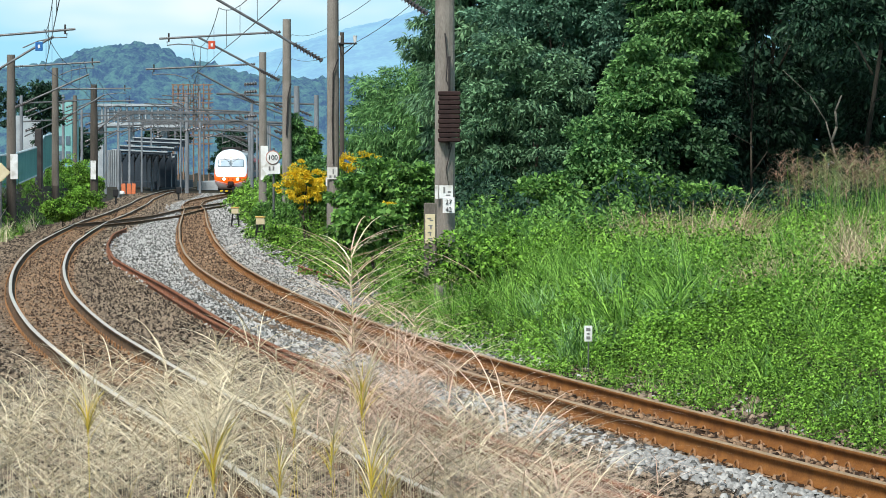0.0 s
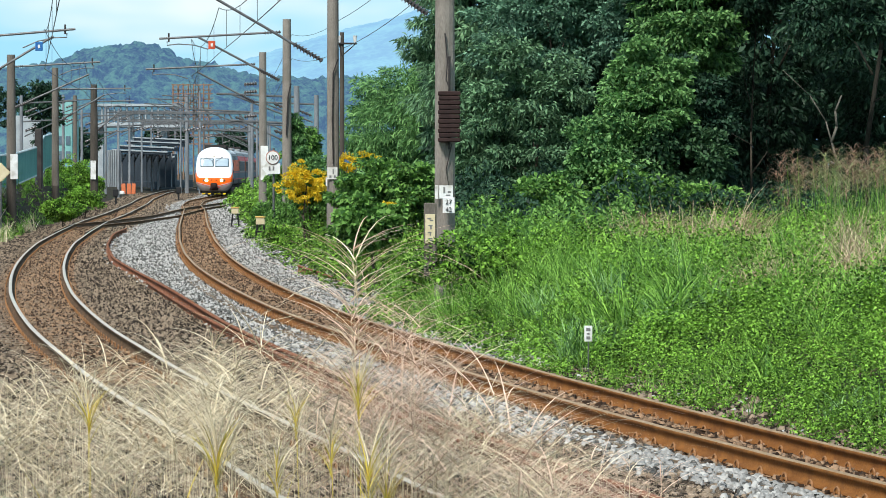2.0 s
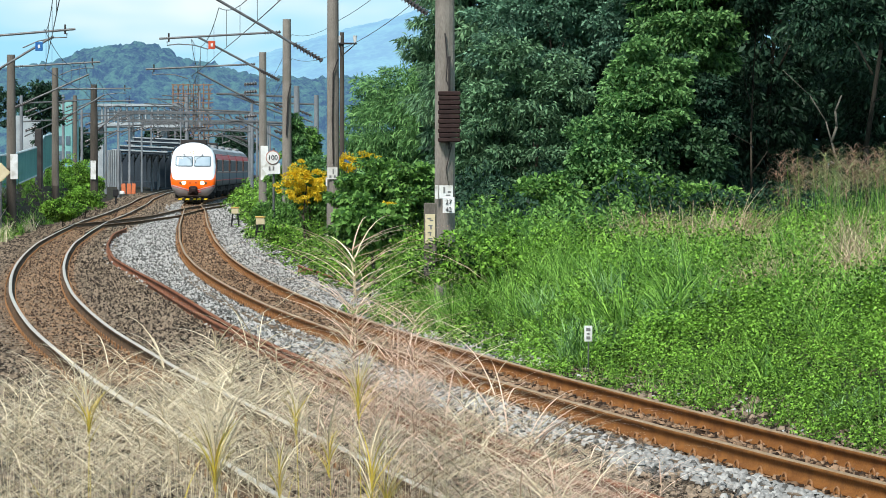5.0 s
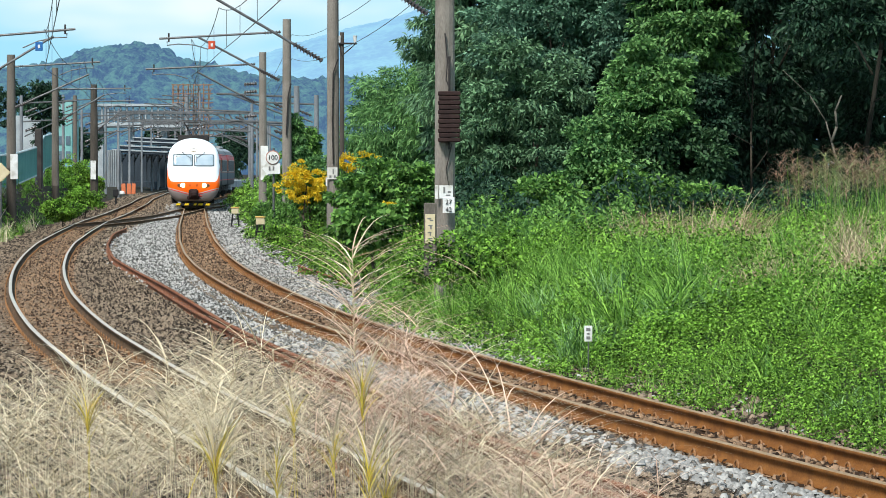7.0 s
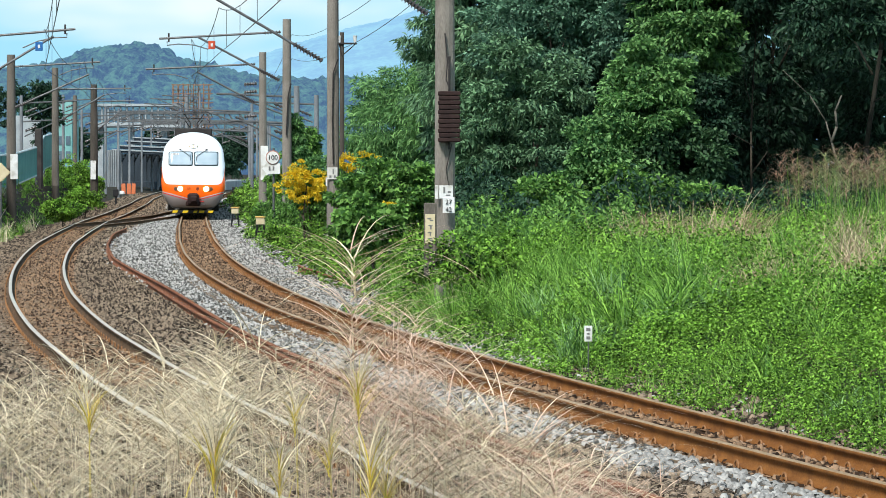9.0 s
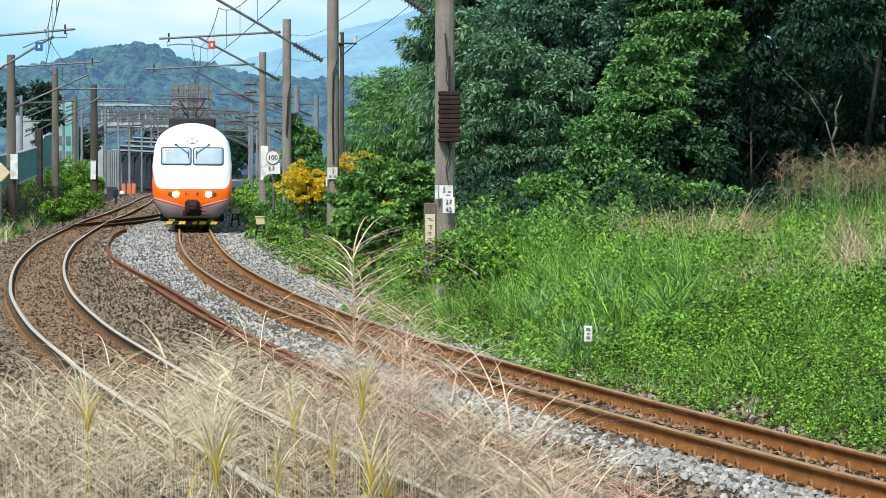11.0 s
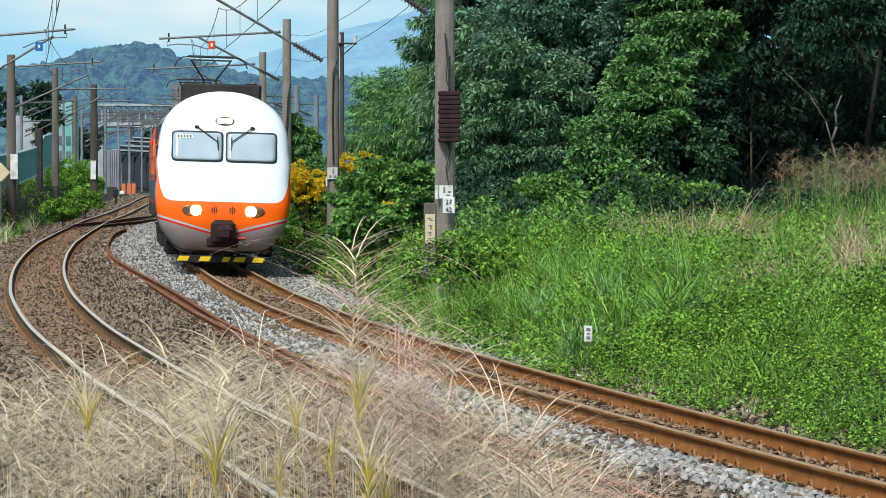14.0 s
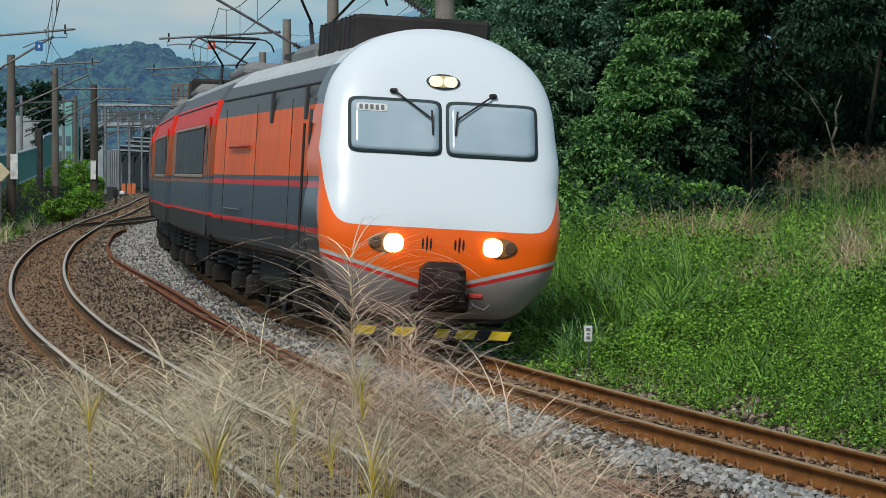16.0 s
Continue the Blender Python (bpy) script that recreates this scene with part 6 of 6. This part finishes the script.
for x, y, d, rx_, rz_ in ((78, 190, 290, 1.3, 2.4), (400, 290, 420, 1.8, 1.6), (425, 270, 430, 1.8, 2.4), (410, 250, 450, 1.6, 1.6), (300, 240, 480, 3.0, 1.2), (150, 260, 420, 2.0, 2.0), (30, 180, 420, 3.0, 2.5)):
    shrub("dull green tree near the station", sight(x, y, d), (rx_, 1.0, rz_), 60, 90, M_TREEDARK, (0.34, 0.16), 0.4, 0.55, "tree")

# undergrowth that closes the foot of the wood
def thicket(name, n, y0, y1, x0, x1, z1, mat, leaf, label):
    """Leaves that close the space from the ground to an uneven top."""
    P = np.stack([rng.uniform(x0, x1, n), rng.uniform(y0, y1, n), np.zeros(n)], -1)
    top = z1 * (0.65 + 0.35 * np.sin(P[:, 0] * 2.1) * np.sin(P[:, 1] * 0.9 + P[:, 0]))
    P[:, 2] = land(P[:, 0], P[:, 1]) + top * rng.uniform(0.05, 1, n) ** 0.7
    D = rng.normal(size=(n, 3)) + (0, -0.7, -0.2)
    D /= np.linalg.norm(D, axis=1, keepdims=True)
    s = rng.uniform(0.7, 1.3, n) * leaf
    V, F = leaves(P, D, s, s * 0.4)
    return tagged(new(name, np_mesh(name, V, F, mat)), label, "undergrowth", kind="stuff")


# dark leaf colour here and in the inner wood imitates their shade
thicket("undergrowth", 24000, 68, 82, 0.3, 4.6, 1.9, M_TREEDARK, 0.13, "undergrowth at the foot of the wood, shade in its colour")
thicket("undergrowth", 30000, 68, 84, 4.0, 12.0, 1.2, M_TREEDARK, 0.14, "undergrowth under the wood, shade in its colour")
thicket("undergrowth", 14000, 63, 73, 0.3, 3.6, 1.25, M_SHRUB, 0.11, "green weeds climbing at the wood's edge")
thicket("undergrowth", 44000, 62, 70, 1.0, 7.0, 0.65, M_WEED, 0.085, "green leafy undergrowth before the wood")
thicket("undergrowth", 26000, 86, 94, -0.4, 14.5, 8.0, M_TREEDARK, 0.34, "close leaves coloured as the wood's inner shade")
thicket("undergrowth", 16000, 84, 150, -2.5, 2.5, 2.0, M_BRIGHT, 0.16, "leafy undergrowth behind the masts")


# ---- silver grass ----
def plume_heads(heads, strands, length, width, stem_r, drop, spread, tall):
    """Stem, feather strands and basal blades for heads given as (top point, root point)."""
    stems, feather = [], []
    for top, root in heads:
        top, root = np.array(top, float), np.array(root, float)
        t = np.linspace(0, 1, 9)[:, None]
        mid = root + (top - root) * t
        mid[:, :1] += (0.04 * np.sin(t * 2.2 + root[0]))
        V, F = sweep_flat(mid, stem_r)
        stems.append((V, F))
        ax = top - root
        ax /= np.linalg.norm(ax)
        k = strands
        f = rng.uniform(0, 1, k)
        P = top - ax[None] * (f * tall)[:, None]
        P[:, 0] += 0.04 * np.sin(1.0 * 2.2 + root[0])
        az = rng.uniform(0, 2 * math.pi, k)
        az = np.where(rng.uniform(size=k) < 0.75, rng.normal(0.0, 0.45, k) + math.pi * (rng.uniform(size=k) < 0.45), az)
        lean = spread[0] + (spread[1] - spread[0]) * rng.uniform(0, 1, k)
        bend = drop * rng.uniform(0.7, 1.3, k)
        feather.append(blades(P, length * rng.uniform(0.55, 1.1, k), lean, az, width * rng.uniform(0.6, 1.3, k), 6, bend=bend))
    return stems, feather


def sweep_flat(pts, r):
    """A three-sided stem along points, thinner to the top."""
    n = len(pts)
    w = r * np.linspace(1.0, 0.45, n)[:, None, None]
    o = np.array([(1, 0, 0), (-0.5, -0.87, 0), (-0.5, 0.87, 0)])
    return (pts[:, None] + o[None] * w).reshape(-1, 3), grid_faces(n, 3, close=True)


def silver_grass(label, root, heads, mat, strands=34, length=0.34, width=0.0045, leaf_n=14, leaf_len=0.9, stem_mat=None, foot_mat=None, group="silver grass on the near bank", drop=1.15, spread=(0.40, 1.0), tall=0.32):
    """A tuft: heads are offsets of the plume tops from the root."""
    t = tagged(new("pampas_plume"), label, "pampas plume", group)
    t.location = root
    hs = [(h, (h[0] * 0.25 + rng.normal() * 0.03, h[1] * 0.3, -0.2)) for h in heads]
    stems, feathers = plume_heads(hs, strands, length, width, 0.30 * width + 0.0004, drop, spread, tall)
    for (sv, sf), (fv, ff) in zip(stems, feathers):
        hang(new("stem", np_mesh("stem", sv, sf, stem_mat or M_STRAW)), t)
        tagged(hang(new("plume", np_mesh("plume", fv, ff, mat)), t), kind="stuff")
    if leaf_n:
        P = rng.normal(size=(leaf_n, 3)) * (0.06, 0.06, 0.0)
        P[:, 2] += heads[0][2] * rng.uniform(0.0, 0.6, leaf_n)
        lv, lf = blades(P, leaf_len * rng.uniform(0.5, 1.1, leaf_n), np.abs(rng.normal(0.2, 0.2, leaf_n)), rng.uniform(0, 6.28, leaf_n), 0.007 * rng.uniform(0.7, 1.4, leaf_n), 6)
        tagged(hang(new("blade", np_mesh("blade", lv, lf, foot_mat or (M_STALK if rng.uniform() < 0.5 else M_STRAW))), t), kind="stuff")
    return t


TUFTS = []
CREST = ((-60, 650), (100, 600), (200, 610), (300, 585), (420, 560), (520, 600), (640, 560), (720, 600), (800, 660), (900, 705), (1000, 770), (1100, 830), (1190, 880))
cxs, cys = [c[0] for c in CREST], [c[1] for c in CREST]
for k in range(178):
    u = rng.uniform(-60, 1150) if k % 3 else rng.uniform(-60, 560)
    v = np.interp(u, cxs, cys) + (30 if u < 700 else -5) + abs(rng.normal(0, 105))
    d = rng.uniform(10.3, 13.5)
    top = np.array([(u - 784) / 6300 * d, d, 2.3 + (298 - v) / 6300 * d])
    z0 = gz(top[0], d)
    root = (top[0] + rng.normal(0, 0.08), d + rng.normal(0, 0.1), z0)
    heads = [(top[0] - root[0], top[1] - root[1], top[2] - z0)]
    for j in range(rng.integers(0, 3)):
        heads.append((heads[0][0] + rng.normal(0, 0.16), heads[0][1] + rng.normal(0, 0.2), heads[0][2] - abs(rng.normal(0.08, 0.12))))
    pinkish = u > 560 and rng.uniform() < 0.5
    TUFTS.append(silver_grass("silver grass with pinkish feathery plumes" if pinkish else "silver grass with straw-coloured feathery plumes", root, heads, M_PINK if pinkish else M_STRAW, strands=int(rng.integers(20, 32)), length=rng.uniform(0.24, 0.38), width=0.0032, leaf_n=1, leaf_len=0.6, tall=rng.uniform(0.14, 0.30), spread=(0.75, 1.35), drop=1.0))
# the tall ones that stand out
for u, v, d, mt, ln, tl, lab in ((606, 452, 10.4, M_STRAW, 0.36, 0.30, "tall silver grass with a drooping feathery plume"), (603, 440, 10.5, M_PINK, 0.40, 0.30, "tall silver grass with a drooping feathery plume"), (603, 530, 10.6, M_PINK, 0.36, 0.30, "tall silver grass with a pinkish drooping plume"),
                         (497, 650, 10.6, M_STRAW, 0.22, 0.3, "silver grass with a closed pale plume"), (360, 590, 11.0, M_STRAW, 0.30, 0.34, "silver grass with straw-coloured feathery plumes"),
                         (918, 705, 11.0, M_PINK, 0.32, 0.34, "silver grass with pinkish feathery plumes"), (275, 630, 11.3, M_STRAW, 0.32, 0.34, "silver grass with straw-coloured feathery plumes"),
                         (690, 560, 11.2, M_PINK, 0.30, 0.34, "silver grass with pinkish feathery plumes"), (440, 575, 11.4, M_STRAW, 0.30, 0.34, "silver grass with straw-coloured feathery plumes")):
    top = sight(u, v, d)
    z0 = gz(top[0], d)
    TUFTS.append(silver_grass(lab, (top[0] + 0.02, d, z0), [(-0.02, 0.0, top[2] - z0)], mt, strands=58 if v < 550 else 30, length=ln * 1.2, width=0.0042, leaf_n=2, leaf_len=0.5, tall=tl, spread=(0.7, 1.3), drop=0.95))
for k in range(14):
    u, v, d = rng.uniform(530, 770), rng.uniform(535, 650), rng.uniform(10.2, 11.6)
    top = sight(u, v, d)
    z0 = gz(top[0], d)
    TUFTS.append(silver_grass("silver grass with pinkish feathery plumes", (top[0] + 0.03, d, z0), [(-0.03, 0.0, top[2] - z0)], M_PINK, strands=40, length=0.32, width=0.0034, leaf_n=0, tall=0.30, spread=(0.7, 1.3), drop=1.0))
for k in range(26):
    u = rng.uniform(760, 1090)
    v, d = np.interp(u, cxs, cys) + rng.uniform(0, 130), rng.uniform(9.8, 12.0)
    top = sight(u, v, d)
    z0 = gz(top[0], d)
    TUFTS.append(silver_grass("silver grass with long pinkish plumes leaning over the rail", (top[0] - 0.12, d, z0), [(0.12, 0.0, top[2] - z0), (0.02, 0.1, top[2] - z0 - 0.07)], M_PINK if k % 2 else M_STRAW, strands=17, length=0.42, width=0.0042, leaf_n=0, tall=0.26, spread=(0.7, 1.3), drop=0.95))
# young plumes still held together, yellow-green at the stalk
for u, v, d, k in ((616, 690, 9.7, 1.0), (134, 735, 9.9, 0.9), (358, 815, 9.4, 1.2), (632, 840, 9.3, 1.0), (470, 830, 9.7, 0.8), (565, 790, 9.8, 0.8), (660, 865, 9.4, 0.9), (500, 735, 9.9, 0.7)):
    top = sight(u, v, d)
    z0 = gz(top[0], d)
    for mt, up, n, ln in ((M_STRAW, 0.02, 26, 0.26), (M_STALK, 0.0, 24, 0.15)):
        TUFTS.append(silver_grass("young silver grass plume on a yellow-green stalk", (top[0] + 0.01, d + up * 0.5, z0), [(-0.01, 0.0, top[2] - z0 + up)], mt, strands=int(n * k), length=ln * k, width=0.0036, leaf_n=0, drop=0.75, spread=(0.02, 0.42), tall=0.09, stem_mat=M_STALK))
# dry plumes on the far bank
for k in range(46):
    far = k % 4 == 0
    y = rng.uniform(57, 63)
    x = (rng.uniform(3.2, 5.2) if far else rng.uniform(5.7, 7.8)) * y / 60
    z = gz(x, y)
    hgt = rng.uniform(0.6, 0.95) if far else rng.uniform(1.35, 1.85) + (0.25 if rng.uniform() < 0.12 else 0)
    silver_grass("dry brown feathery grass before the wood", (x, y, z), [(rng.normal(0, 0.1), 0, hgt), (rng.normal(0, 0.25), 0.1, hgt * 0.9)], M_DRY if rng.uniform() < 0.75 else M_PALEGRASS, strands=46, length=0.34, width=0.010, leaf_n=14, leaf_len=0.9, stem_mat=M_PALEGRASS, foot_mat=M_GRASS, group="dry plumes on the far bank", tall=0.40, drop=1.7, spread=(0.5, 1.2))
grass("dry_grass", 40, 20, 8.5, 14, -5.5, -1.5, M_STRAW, 0.85, 0.005, "dry straw grass on the near bank", 0.35, xb)

# ---- sleepers, last ----
SLEEPER = sleeper_mesh()
for trk, line, rise in ((TRACK_A, LINE_A, cant), (TRACK_B, LINE_B, lambda y: 0.01)):
    y = 20.0
    for k in range(270):
        s = new("sleeper", SLEEPER)
        x = float(np.interp(y, *line))
        dx = float(np.interp(y + 0.5, *line) - np.interp(y - 0.5, *line))
        c = float(rise(y))
        s.matrix_basis = Matrix.Translation((x, y, c / 2)) @ Matrix.Rotation(-math.atan(dx), 4, "Z") @ Matrix.Rotation(math.atan2(c, 1.132), 4, "Y")
        s.parent = trk
        y += 0.6 / math.sqrt(1 + dx * dx)

motions()
